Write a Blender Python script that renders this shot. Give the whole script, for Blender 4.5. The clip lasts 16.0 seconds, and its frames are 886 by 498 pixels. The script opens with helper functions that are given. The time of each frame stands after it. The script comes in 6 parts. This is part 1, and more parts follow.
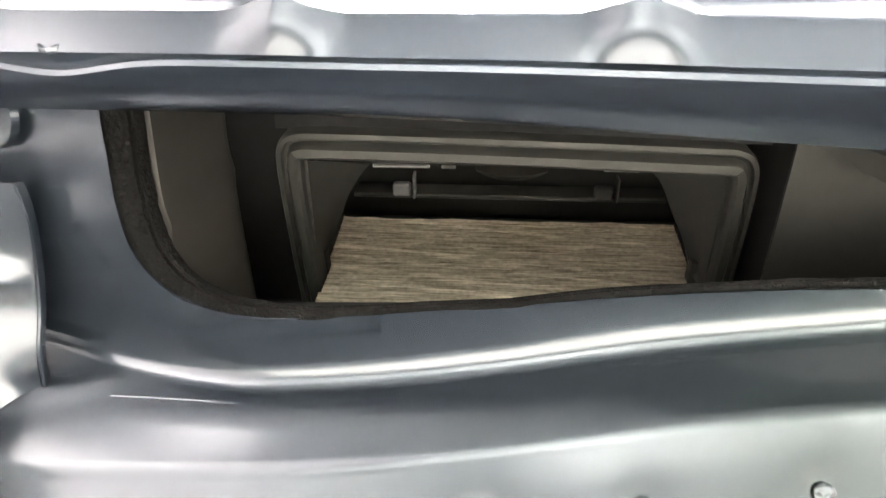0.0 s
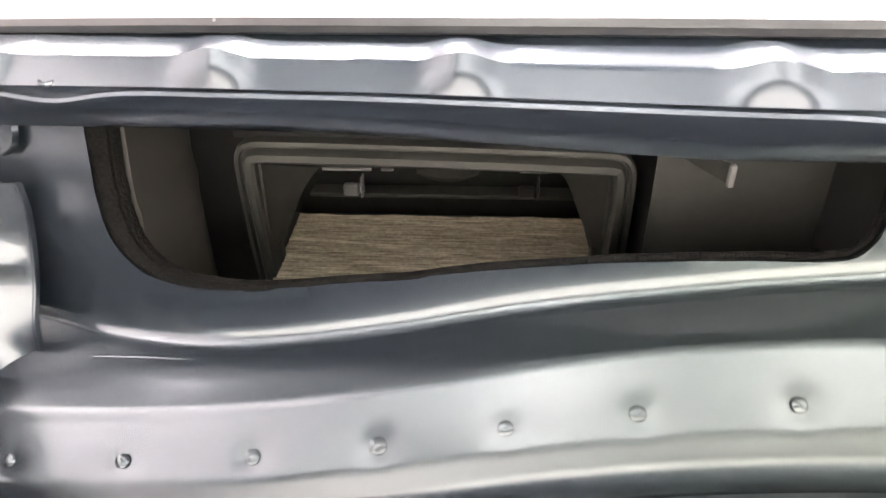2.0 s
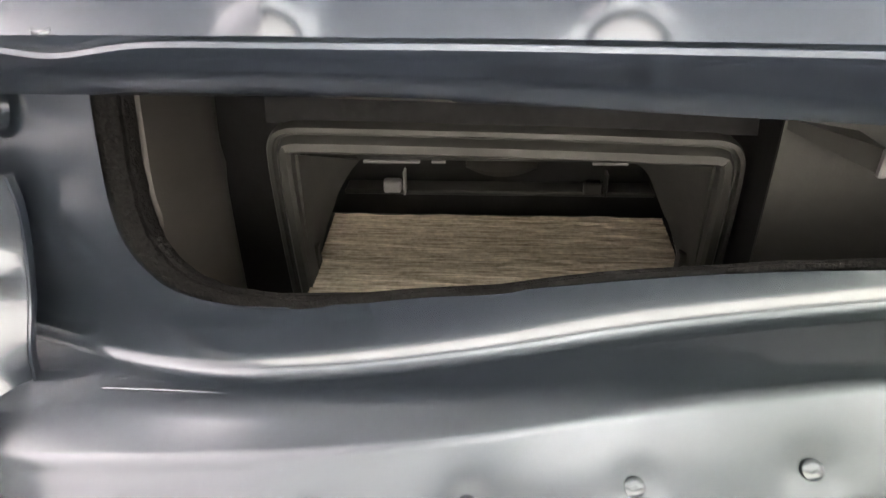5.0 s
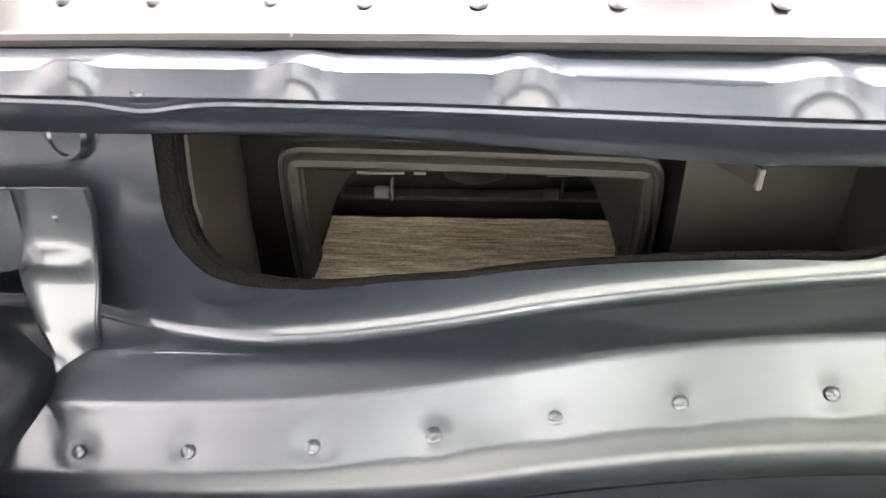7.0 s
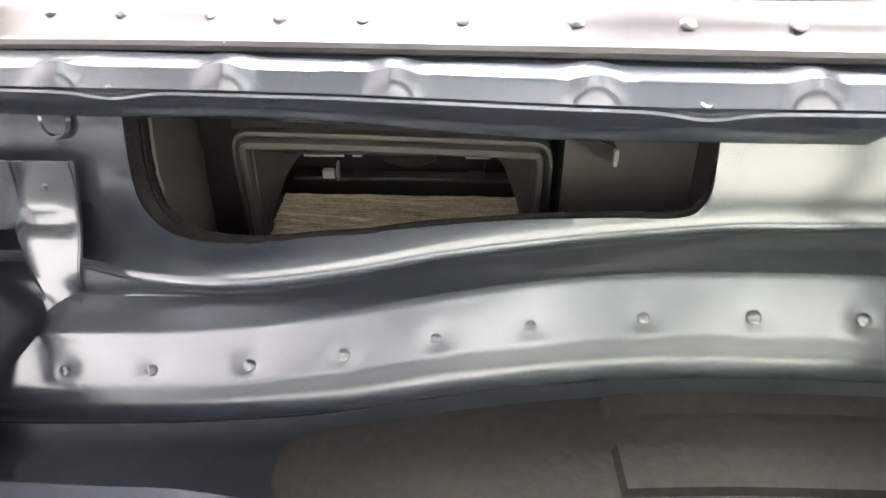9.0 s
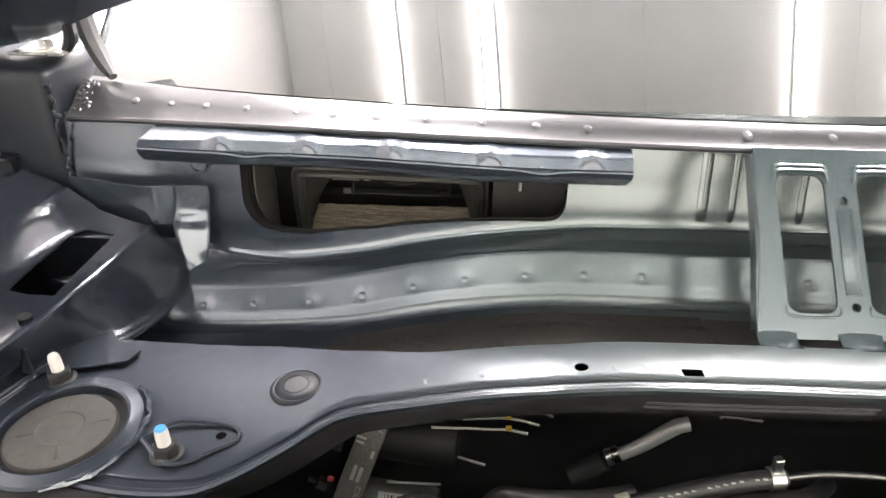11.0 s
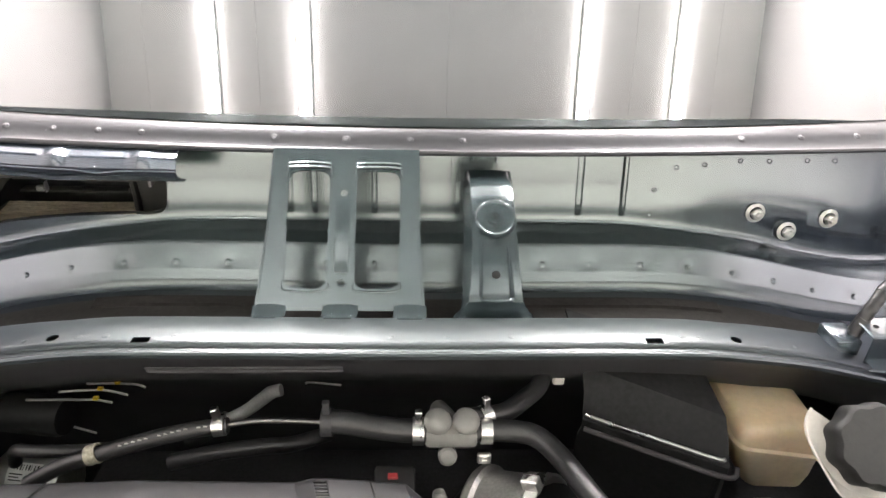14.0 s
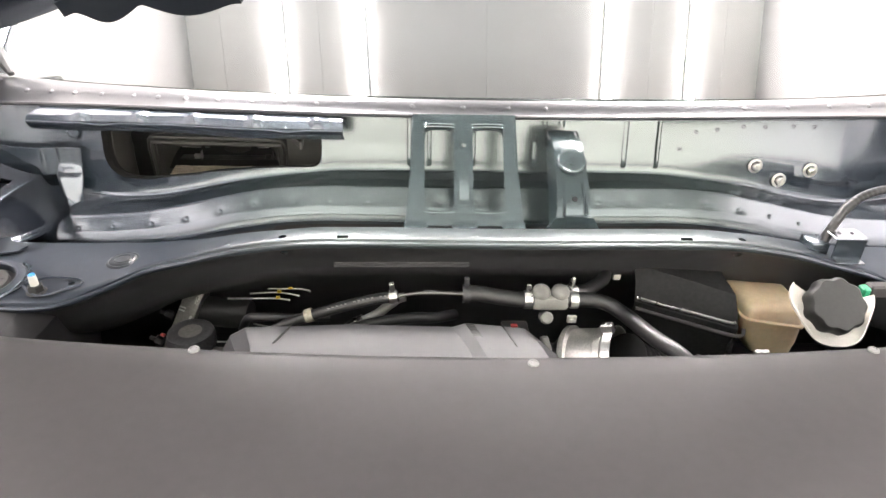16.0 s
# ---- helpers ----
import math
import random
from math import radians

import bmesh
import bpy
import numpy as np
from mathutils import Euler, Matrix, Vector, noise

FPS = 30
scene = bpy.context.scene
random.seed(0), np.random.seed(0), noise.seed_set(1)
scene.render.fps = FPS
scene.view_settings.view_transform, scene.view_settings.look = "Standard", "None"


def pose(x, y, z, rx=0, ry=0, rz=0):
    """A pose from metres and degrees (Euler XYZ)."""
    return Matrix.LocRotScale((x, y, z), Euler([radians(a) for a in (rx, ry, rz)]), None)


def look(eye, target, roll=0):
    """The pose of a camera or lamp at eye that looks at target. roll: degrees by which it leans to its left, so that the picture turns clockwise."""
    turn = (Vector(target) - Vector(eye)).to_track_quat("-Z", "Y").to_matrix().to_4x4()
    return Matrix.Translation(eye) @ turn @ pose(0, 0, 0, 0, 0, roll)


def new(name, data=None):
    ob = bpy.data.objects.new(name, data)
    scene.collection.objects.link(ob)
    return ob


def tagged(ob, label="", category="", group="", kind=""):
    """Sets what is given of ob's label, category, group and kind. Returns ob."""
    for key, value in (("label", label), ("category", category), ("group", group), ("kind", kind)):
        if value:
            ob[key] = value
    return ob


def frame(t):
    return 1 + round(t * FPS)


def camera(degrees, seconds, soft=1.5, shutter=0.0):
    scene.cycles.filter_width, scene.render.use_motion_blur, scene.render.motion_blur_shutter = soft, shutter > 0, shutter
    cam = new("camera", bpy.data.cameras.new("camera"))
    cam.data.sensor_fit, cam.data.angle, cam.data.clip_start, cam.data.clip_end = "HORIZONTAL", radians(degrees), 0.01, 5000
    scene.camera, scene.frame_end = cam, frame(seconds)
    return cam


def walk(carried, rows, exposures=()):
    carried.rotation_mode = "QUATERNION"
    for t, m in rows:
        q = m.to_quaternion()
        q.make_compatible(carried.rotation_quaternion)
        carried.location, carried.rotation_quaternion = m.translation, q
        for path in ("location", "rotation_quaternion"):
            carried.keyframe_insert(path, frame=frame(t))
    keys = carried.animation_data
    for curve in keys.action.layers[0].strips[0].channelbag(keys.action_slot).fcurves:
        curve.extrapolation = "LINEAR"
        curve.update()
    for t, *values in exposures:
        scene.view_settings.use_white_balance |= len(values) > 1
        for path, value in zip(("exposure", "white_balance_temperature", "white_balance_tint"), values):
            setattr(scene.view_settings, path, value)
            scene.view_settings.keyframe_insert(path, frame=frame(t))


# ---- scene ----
cam = camera(69.7, 16.0)
METRES, EYE, TILT, LEAN, TURN = 1.2, 1.12, -27.0, 0.0, 0.0
PATH = [
    (0, (-0.397, 0.048, 1.09), (-0.537, 1.775, 0.092), -0.7),
    (0.5, (-0.399, 0.04, 1.088), (-0.545, 1.78, 0.113), -0.9),
    (1, (-0.387, 0.011, 1.098), (-0.533, 1.748, 0.117), -1.0),
    (1.5, (-0.374, 0.007, 1.106), (-0.488, 1.746, 0.125), -0.4),
    (2, (-0.366, 0.003, 1.108), (-0.471, 1.74, 0.122), -0.5),
    (2.5, (-0.379, 0.017, 1.096), (-0.47, 1.752, 0.105), -0.3),
    (3, (-0.388, 0.021, 1.078), (-0.484, 1.753, 0.083), -0.7),
    (3.5, (-0.409, 0.04, 1.076), (-0.511, 1.765, 0.069), -0.4),
    (3.7, (-0.406, 0.05, 1.075), (-0.52, 1.782, 0.081), -0.8),
    (5.8, (-0.389, 0.024, 1.097), (-0.492, 1.764, 0.116), -0.6),
    (6, (-0.386, 0.013, 1.1), (-0.474, 1.751, 0.112), -0.2),
    (6.5, (-0.387, -0.002, 1.111), (-0.468, 1.733, 0.12), -0.1),
    (7, (-0.386, -0.01, 1.114), (-0.476, 1.731, 0.134), -0.4),
    (7.5, (-0.388, -0.023, 1.134), (-0.478, 1.715, 0.148), -0.4),
    (8, (-0.38, -0.039, 1.134), (-0.463, 1.699, 0.146), -0.2),
    (8.5, (-0.37, -0.051, 1.136), (-0.443, 1.687, 0.149), 0.0),
    (9, (-0.343, -0.074, 1.131), (-0.408, 1.663, 0.142), 0.1),
    (9.2, (-0.337, -0.096, 1.141), (-0.412, 1.638, 0.148), 0.0),
    (11.3, (-0.316, -0.308, 1.246), (-0.362, 1.439, 0.272), 1.0),
    (11.5, (-0.313, -0.315, 1.249), (-0.362, 1.432, 0.276), 1.1),
    (12, (-0.281, -0.328, 1.259), (-0.337, 1.415, 0.28), 0.9),
    (12.5, (-0.236, -0.34, 1.272), (-0.281, 1.404, 0.294), 1.0),
    (13, (-0.172, -0.352, 1.281), (-0.193, 1.392, 0.302), 0.8),
    (13.5, (-0.074, -0.348, 1.288), (-0.025, 1.389, 0.299), 1.2),
    (14, (0.009, -0.356, 1.277), (0.095, 1.378, 0.284), 1.9),
    (14.5, (-0.018, -0.422, 1.281), (0.077, 1.32, 0.304), 1.9),
    (15, (-0.061, -0.494, 1.293), (0.028, 1.252, 0.322), 1.7),
    (15.5, (-0.074, -0.551, 1.304), (0.013, 1.196, 0.335), 1.5),
    (16, (-0.103, -0.58, 1.31), (-0.023, 1.164, 0.334), 1.6),
]
walk(cam, [(t, look(eye, target, roll)) for t, eye, target, roll in PATH], [(0.0, 1.66, 6850, 12), (1.2, 1.52, 6850, 15), (3.0, 1.32, 6850, 16), (3.6, 1.28, 6850, 16), (6.0, 1.36, 6850, 16), (9.0, 1.28, 6800, 16), (11.5, 0.74, 6600, 13), (14.0, 0.60, 6550, 13), (15.0, 0.74, 6550, 13), (16.0, 1.08, 6550, 13)])

# ---- light ----
world = bpy.data.worlds.new("world")
scene.world = world
world.use_nodes = True
world.node_tree.nodes["Background"].inputs[0].default_value = (0.8, 0.82, 0.85, 1)
world.node_tree.nodes["Background"].inputs[1].default_value = 0.15
TUBE_GLOW, TUBE_WATTS = 80.0, 300.0


# ---- materials ----
def mat(name):
    m = bpy.data.materials.new(name)
    m.use_nodes = True
    nt = m.node_tree
    return m, nt, nt.nodes["Principled BSDF"]


def surface(name, color, rough=0.5, metal=0.0, vary=0.12, scale=40.0, bump=0.0, bump_scale=300.0, coat=0.0, speck=0.0, rough_vary=0.1, spec=0.5, coat_rough=0.09, coat_ior=1.5):
    """A painted, plastic or metal surface with stains and grain at two scales."""
    m, nt, p = mat(name)
    N, L = nt.nodes.new, nt.links.new
    tc = N("ShaderNodeTexCoord")
    big = N("ShaderNodeTexNoise")
    big.inputs["Scale"].default_value = scale * 0.2
    big.inputs["Detail"].default_value = 4
    fine = N("ShaderNodeTexNoise")
    fine.inputs["Scale"].default_value = scale * 4
    fine.inputs["Detail"].default_value = 3
    L(tc.outputs["Object"], big.inputs["Vector"])
    L(tc.outputs["Object"], fine.inputs["Vector"])
    add = N("ShaderNodeMath")
    add.operation = "ADD"
    L(big.outputs["Fac"], add.inputs[0])
    L(fine.outputs["Fac"], add.inputs[1])
    ramp = N("ShaderNodeMapRange")
    ramp.inputs["From Min"].default_value, ramp.inputs["From Max"].default_value = 0.5, 1.5
    ramp.inputs["To Min"].default_value, ramp.inputs["To Max"].default_value = 1 - 1.5 * vary, 1 + 1.5 * vary
    L(add.outputs[0], ramp.inputs["Value"])
    mul = N("ShaderNodeVectorMath")
    mul.operation = "SCALE"
    mul.inputs[0].default_value = color
    L(ramp.outputs[0], mul.inputs["Scale"])
    L(mul.outputs[0], p.inputs["Base Color"])
    rr = N("ShaderNodeMapRange")
    rr.inputs["From Min"].default_value, rr.inputs["From Max"].default_value = 0.15, 0.85
    rr.inputs["To Min"].default_value = max(rough * (1 - 1.5 * rough_vary), 0.01)
    rr.inputs["To Max"].default_value = min(rough * (1 + 1.5 * rough_vary), 1)
    L(big.outputs["Fac"], rr.inputs["Value"])
    L(rr.outputs[0], p.inputs["Roughness"])
    if speck:
        v = N("ShaderNodeTexVoronoi")
        v.inputs["Scale"].default_value = 95
        L(tc.outputs["Object"], v.inputs["Vector"])
        lt = N("ShaderNodeMath")
        lt.operation = "LESS_THAN"
        lt.inputs[1].default_value = 0.055
        L(v.outputs["Distance"], lt.inputs[0])
        keep = N("ShaderNodeMath")
        keep.operation = "GREATER_THAN"
        keep.inputs[1].default_value = 0.72
        sep = N("ShaderNodeSeparateColor")
        L(v.outputs["Color"], sep.inputs[0])
        L(sep.outputs[0], keep.inputs[0])
        both = N("ShaderNodeMath")
        both.operation = "MULTIPLY"
        L(lt.outputs[0], both.inputs[0])
        L(keep.outputs[0], both.inputs[1])
        dust = N("ShaderNodeMath")
        dust.operation = "MULTIPLY"
        dust.inputs[1].default_value = speck
        L(both.outputs[0], dust.inputs[0])
        mixc = N("ShaderNodeMix")
        mixc.data_type = "RGBA"
        mixc.inputs[7].default_value = (0.5, 0.5, 0.48, 1)
        L(dust.outputs[0], mixc.inputs[0])
        L(mul.outputs[0], mixc.inputs[6])
        L(mixc.outputs[2], p.inputs["Base Color"])
    p.inputs["Metallic"].default_value = metal
    p.inputs["Specular IOR Level"].default_value = spec
    p.inputs["Coat Weight"].default_value = coat
    p.inputs["Coat Roughness"].default_value = coat_rough
    p.inputs["Coat IOR"].default_value = coat_ior
    if bump:
        n2 = N("ShaderNodeTexNoise")
        n2.inputs["Scale"].default_value = bump_scale
        n2.inputs["Detail"].default_value = 3
        L(tc.outputs["Object"], n2.inputs["Vector"])
        b = N("ShaderNodeBump")
        b.inputs["Strength"].default_value = bump
        b.inputs["Distance"].default_value = 0.001
        L(n2.outputs["Fac"], b.inputs["Height"])
        L(b.outputs["Normal"], p.inputs["Normal"])
    return m


def body_paint(name, rough, coat, coat_rough):
    """Blue-grey metallic paint that thins out to satin grey-green primer towards the middle of the cowl."""
    m = surface(name, (0.056, 0.072, 0.094), rough=rough, rough_vary=0.03, metal=0.62, vary=0.06, scale=30, bump=0.004, bump_scale=700, coat=coat, coat_rough=coat_rough, coat_ior=1.64, spec=0.4, speck=0.10)
    nt = m.node_tree
    N, L = nt.nodes.new, nt.links.new
    p = nt.nodes["Principled BSDF"]
    geo = N("ShaderNodeNewGeometry")
    sep = N("ShaderNodeSeparateXYZ")
    L(geo.outputs["Position"], sep.inputs[0])
    away = N("ShaderNodeMath")
    away.operation = "ABSOLUTE"
    L(sep.outputs["X"], away.inputs[0])
    cloud = N("ShaderNodeTexNoise")
    cloud.inputs["Scale"].default_value = 14
    cloud.inputs["Detail"].default_value = 3
    L(geo.outputs["Position"], cloud.inputs["Vector"])
    shift = N("ShaderNodeMath")
    shift.operation = "MULTIPLY_ADD"
    shift.inputs[1].default_value = 0.10
    L(cloud.outputs["Fac"], shift.inputs[0])
    L(away.outputs[0], shift.inputs[2])
    spray = N("ShaderNodeMapRange")
    spray.interpolation_type = "SMOOTHSTEP"
    for k, v in (("From Min", 0.28), ("From Max", 0.47), ("To Min", 1.0), ("To Max", 0.0)):
        spray.inputs[k].default_value = v
    L(shift.outputs[0], spray.inputs["Value"])
    back = N("ShaderNodeMapRange")
    for k, v in (("From Min", 0.0), ("From Max", 0.13), ("To Min", 0.45), ("To Max", 1.0)):
        back.inputs[k].default_value = v
    L(sep.outputs["Y"], back.inputs["Value"])
    thin_coat = N("ShaderNodeMath")
    thin_coat.operation = "MULTIPLY"
    L(spray.outputs[0], thin_coat.inputs[0])
    L(back.outputs[0], thin_coat.inputs[1])
    old = p.inputs["Base Color"].links[0].from_socket
    tone = N("ShaderNodeMix")
    tone.data_type = "RGBA"
    tone.inputs[7].default_value = (*PRIMER, 1)
    L(thin_coat.outputs[0], tone.inputs[0])
    L(old, tone.inputs[6])
    L(tone.outputs[2], p.inputs["Base Color"])
    for socket, outer, thin in (("Metallic", 0.62, 0.55), ("Coat Weight", coat, coat * 0.85), ("Coat Roughness", coat_rough, coat_rough * 1.25)):
        r = N("ShaderNodeMapRange")
        r.inputs["To Min"].default_value, r.inputs["To Max"].default_value = outer, thin
        L(thin_coat.outputs[0], r.inputs["Value"])
        L(r.outputs[0], p.inputs[socket])
    return m


def satin_paint(name, outer, thin):
    """Satin paint on the scuttle tray: pale primer in the middle, sides darkened for shade."""
    m = surface(name, outer, rough=0.40, rough_vary=0.05, metal=0.6, vary=0.10, scale=30, bump=0.01, bump_scale=500, coat=0.35, coat_rough=0.24, coat_ior=1.5, speck=0.1)
    nt = m.node_tree
    N, L = nt.nodes.new, nt.links.new
    p = nt.nodes["Principled BSDF"]
    geo = N("ShaderNodeNewGeometry")
    sep = N("ShaderNodeSeparateXYZ")
    L(geo.outputs["Position"], sep.inputs[0])
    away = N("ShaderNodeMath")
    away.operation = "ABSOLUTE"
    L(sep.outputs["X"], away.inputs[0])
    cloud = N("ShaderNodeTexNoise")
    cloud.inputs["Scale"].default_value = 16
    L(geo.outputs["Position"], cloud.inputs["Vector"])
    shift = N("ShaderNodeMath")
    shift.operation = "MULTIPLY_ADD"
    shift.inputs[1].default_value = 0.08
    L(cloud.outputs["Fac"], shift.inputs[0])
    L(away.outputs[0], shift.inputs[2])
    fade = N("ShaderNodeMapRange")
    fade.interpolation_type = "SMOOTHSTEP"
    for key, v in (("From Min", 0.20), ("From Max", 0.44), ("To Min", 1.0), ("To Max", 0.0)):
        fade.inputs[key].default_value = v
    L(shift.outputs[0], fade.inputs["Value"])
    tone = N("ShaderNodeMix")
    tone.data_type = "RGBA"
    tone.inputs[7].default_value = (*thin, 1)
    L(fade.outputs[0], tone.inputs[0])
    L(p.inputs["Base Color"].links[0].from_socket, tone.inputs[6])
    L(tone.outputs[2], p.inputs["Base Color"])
    return m


PRIMER = (0.064, 0.086, 0.088)
PAINT = body_paint("blue_grey_metallic_paint", 0.25, 1.0, 0.155)
# Body paint darkened for the brace; the corner's shade is put into the colour
BRACE = surface("shade_darkened_gloss_paint", (0.020, 0.025, 0.035), rough=0.24, rough_vary=0.02, metal=0.5, vary=0.06, scale=30, bump=0.004, bump_scale=700, coat=0.8, coat_rough=0.13, coat_ior=1.5)
# Darker copies of the body paint: dark reflections put into rail and bracket colour
NAVY = surface("darkened_navy_body_paint", (0.044, 0.058, 0.080), rough=0.25, rough_vary=0.015, metal=0.55, vary=0.06, scale=30, bump=0.004, bump_scale=700, coat=1.0, coat_rough=0.16, coat_ior=1.55)
TEAL = surface("darkened_teal_body_paint", (0.041, 0.061, 0.067), rough=0.25, rough_vary=0.015, metal=0.55, vary=0.06, scale=30, bump=0.004, bump_scale=700, coat=1.0, coat_rough=0.16, coat_ior=1.55)
BARE = surface("flange_metallic_paint", (0.042, 0.043, 0.047), rough=0.37, metal=0.6, rough_vary=0.06, vary=0.08, scale=40, bump=0.012, bump_scale=500, coat=0.6, coat_rough=0.20, coat_ior=1.5, speck=0.15)
# First tone has the shade at the tray's sides painted in
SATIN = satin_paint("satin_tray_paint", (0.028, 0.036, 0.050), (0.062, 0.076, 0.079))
# Still darker paint; shade round post, wing and bonnet edge is in its colour
UNDER = surface("darkened_corner_paint", (0.011, 0.0135, 0.018), rough=0.42, spec=0.25, vary=0.15, scale=20, bump=0.05, bump_scale=300)
MAT_PAD = surface("sound_deadening_pad", (0.029, 0.027, 0.0245), rough=0.68, spec=0.25, vary=0.25, scale=60, bump=0.3, bump_scale=220)
BLACK = surface("black_plastic", (0.017, 0.0175, 0.0175), rough=0.55, spec=0.4, vary=0.2, scale=60, bump=0.1, bump_scale=800)
RUBBER = surface("black_rubber", (0.018, 0.0185, 0.019), rough=0.6, vary=0.25, scale=80, bump=0.2, bump_scale=600)
HOSE = surface("black_hose_rubber", (0.022, 0.0225, 0.023), rough=0.38, vary=0.25, scale=80, bump=0.1, bump_scale=600)
FOAM = surface("black_foam", (0.010, 0.0098, 0.0096), rough=0.95, spec=0.1, vary=0.4, scale=200, bump=1.0, bump_scale=700)
GREYPL = surface("grey_textured_plastic", (0.046, 0.0425, 0.044), rough=0.55, vary=0.08, scale=25, bump=0.12, bump_scale=1500)
DUSTY = surface("dusty_black_rubber", (0.05, 0.048, 0.045), rough=0.75, vary=0.3, scale=40, bump=0.1, bump_scale=300)
MOTOR = surface("dull_grey_metal_can", (0.42, 0.41, 0.39), rough=0.4, metal=0.8, vary=0.2, scale=120, bump=0.1)
TAPE = surface("black_glossy_tape", (0.018, 0.018, 0.019), rough=0.32, vary=0.3, scale=120, bump=0.4, bump_scale=260)
AIRBOX = surface("black_airbox_plastic", (0.020, 0.0205, 0.021), rough=0.7, spec=0.1, vary=0.3, scale=60, bump=0.1, bump_scale=800)
ZINC = surface("dull_zinc_plating", (0.50, 0.50, 0.48), rough=0.42, metal=0.35, vary=0.15, scale=150, bump=0.08, bump_scale=400)
CREAMMARK = surface("worn_cream_mark", (0.34, 0.32, 0.25), rough=0.6, vary=0.5, scale=120)
BLOCKMETAL = surface("grey_alloy_block", (0.13, 0.125, 0.115), rough=0.5, metal=0.4, vary=0.3, scale=100, bump=0.2, bump_scale=300)
STICKER = surface("white_sticker_paper", (0.82, 0.81, 0.78), rough=0.5, vary=0.06, scale=100)
MATTE = surface("matte_underside_paint", (0.033, 0.0335, 0.0355), rough=0.55, spec=0.4, vary=0.15, scale=30, bump=0.05)
ENGPL = surface("engine_cover_plastic", (0.046, 0.0455, 0.049), rough=0.5, vary=0.1, scale=30, bump=0.15, bump_scale=1500)
DARKMETAL = surface("dark_cast_metal", (0.05, 0.05, 0.052), rough=0.5, metal=0.5, vary=0.35, scale=80, bump=0.3, bump_scale=200)
STEEL = surface("zinc_steel", (0.62, 0.62, 0.60), rough=0.28, metal=1.0, vary=0.15, scale=150, bump=0.05, bump_scale=400)
STEELPIPE = surface("dark_pipe_metal", (0.16, 0.155, 0.15), rough=0.3, metal=0.9, vary=0.2, scale=120)
ALU = surface("cast_aluminium", (0.55, 0.54, 0.52), rough=0.38, metal=0.9, vary=0.2, scale=120, bump=0.2, bump_scale=350)
WHITEWALL = surface("white_wall_panel", (0.258, 0.248, 0.246), rough=0.5, vary=0.03, scale=2)
VALVE0 = surface("light_grey_worn_plastic", (0.22, 0.222, 0.22), rough=0.45, vary=0.12, scale=80)
WHITEDOOR = surface("pale_cream_green_door", (0.86, 0.855, 0.78), rough=0.5, vary=0.03, scale=2)
DUCT = surface("dusty_grey_duct_plastic", (0.036, 0.0345, 0.031), rough=0.5, vary=0.1, scale=40, bump=0.06, bump_scale=900)
HOUSE = surface("dark_grey_housing_plastic", (0.046, 0.047, 0.043), rough=0.45, spec=0.35, vary=0.12, scale=50, bump=0.1, bump_scale=900)
DARKBOX = surface("reflection_darkening_board", (0.25, 0.268, 0.255), rough=0.55, vary=0.08, scale=3)
CEIL = surface("grey_ceiling_panel", (0.80, 0.785, 0.765), rough=0.4, metal=0.0, vary=0.05, scale=2)
FLOOR = surface("grey_epoxy_floor", (0.3, 0.3, 0.29), rough=0.35, vary=0.12, scale=3)


def glow(name, color, strength):
    m, nt, p = mat(name)
    p.inputs["Emission Color"].default_value = (*color, 1)
    p.inputs["Emission Strength"].default_value = strength
    p.inputs["Base Color"].default_value = (0.8, 0.8, 0.8, 1)
    return m


TUBE = glow("lit_tube", (1.0, 0.972, 0.950), TUBE_GLOW)


def glass_material():
    m, nt, p = mat("windscreen_glass")
    p.inputs["Base Color"].default_value = (0.012, 0.014, 0.014, 1)
    p.inputs["Roughness"].default_value = 0.015
    p.inputs["IOR"].default_value = 1.66
    p.inputs["Metallic"].default_value = 0.0
    p.inputs["Coat Weight"].default_value = 1.0
    p.inputs["Coat IOR"].default_value = 1.45
    p.inputs["Coat Roughness"].default_value = 0.01
    return m


GLASS = glass_material()


# ---- building blocks ----
def part(name, bm, material, parent=None, label="", smooth=35):
    me = bpy.data.meshes.new(name)
    bmesh.ops.recalc_face_normals(bm, faces=bm.faces)
    bm.to_mesh(me)
    bm.free()
    for f in me.polygons:
        f.use_smooth = True
    me.set_sharp_from_angle(angle=radians(smooth))
    me.materials.append(material)
    ob = new(name, me)
    if parent:
        ob.parent = parent
    if label:
        tagged(ob, label)
    return ob


def thing(name, label, category, group="", at=(0, 0, 0), kind=""):
    ob = new(name)
    ob.location = at
    ob.empty_display_size = 0.02
    return tagged(ob, label, category, group, kind)


def box(bm, x0, x1, y0, y1, z0, z1, bevel=0.0, seg=2, m=None):
    r = bmesh.ops.create_cube(bm, size=1)
    vs = r["verts"]
    for v in vs:
        v.co = Vector((x0 + (v.co.x + 0.5) * (x1 - x0), y0 + (v.co.y + 0.5) * (y1 - y0), z0 + (v.co.z + 0.5) * (z1 - z0)))
    if bevel:
        es = {e for v in vs for e in v.link_edges}
        out = bmesh.ops.bevel(bm, geom=list(es), offset=bevel, segments=seg, profile=0.5, affect="EDGES")
        vs = list({v for f in out["faces"] for v in f.verts} | {v for v in vs if v.is_valid})
    if m is not None:
        bmesh.ops.transform(bm, matrix=m, verts=[v for v in vs if v.is_valid])
    return bm


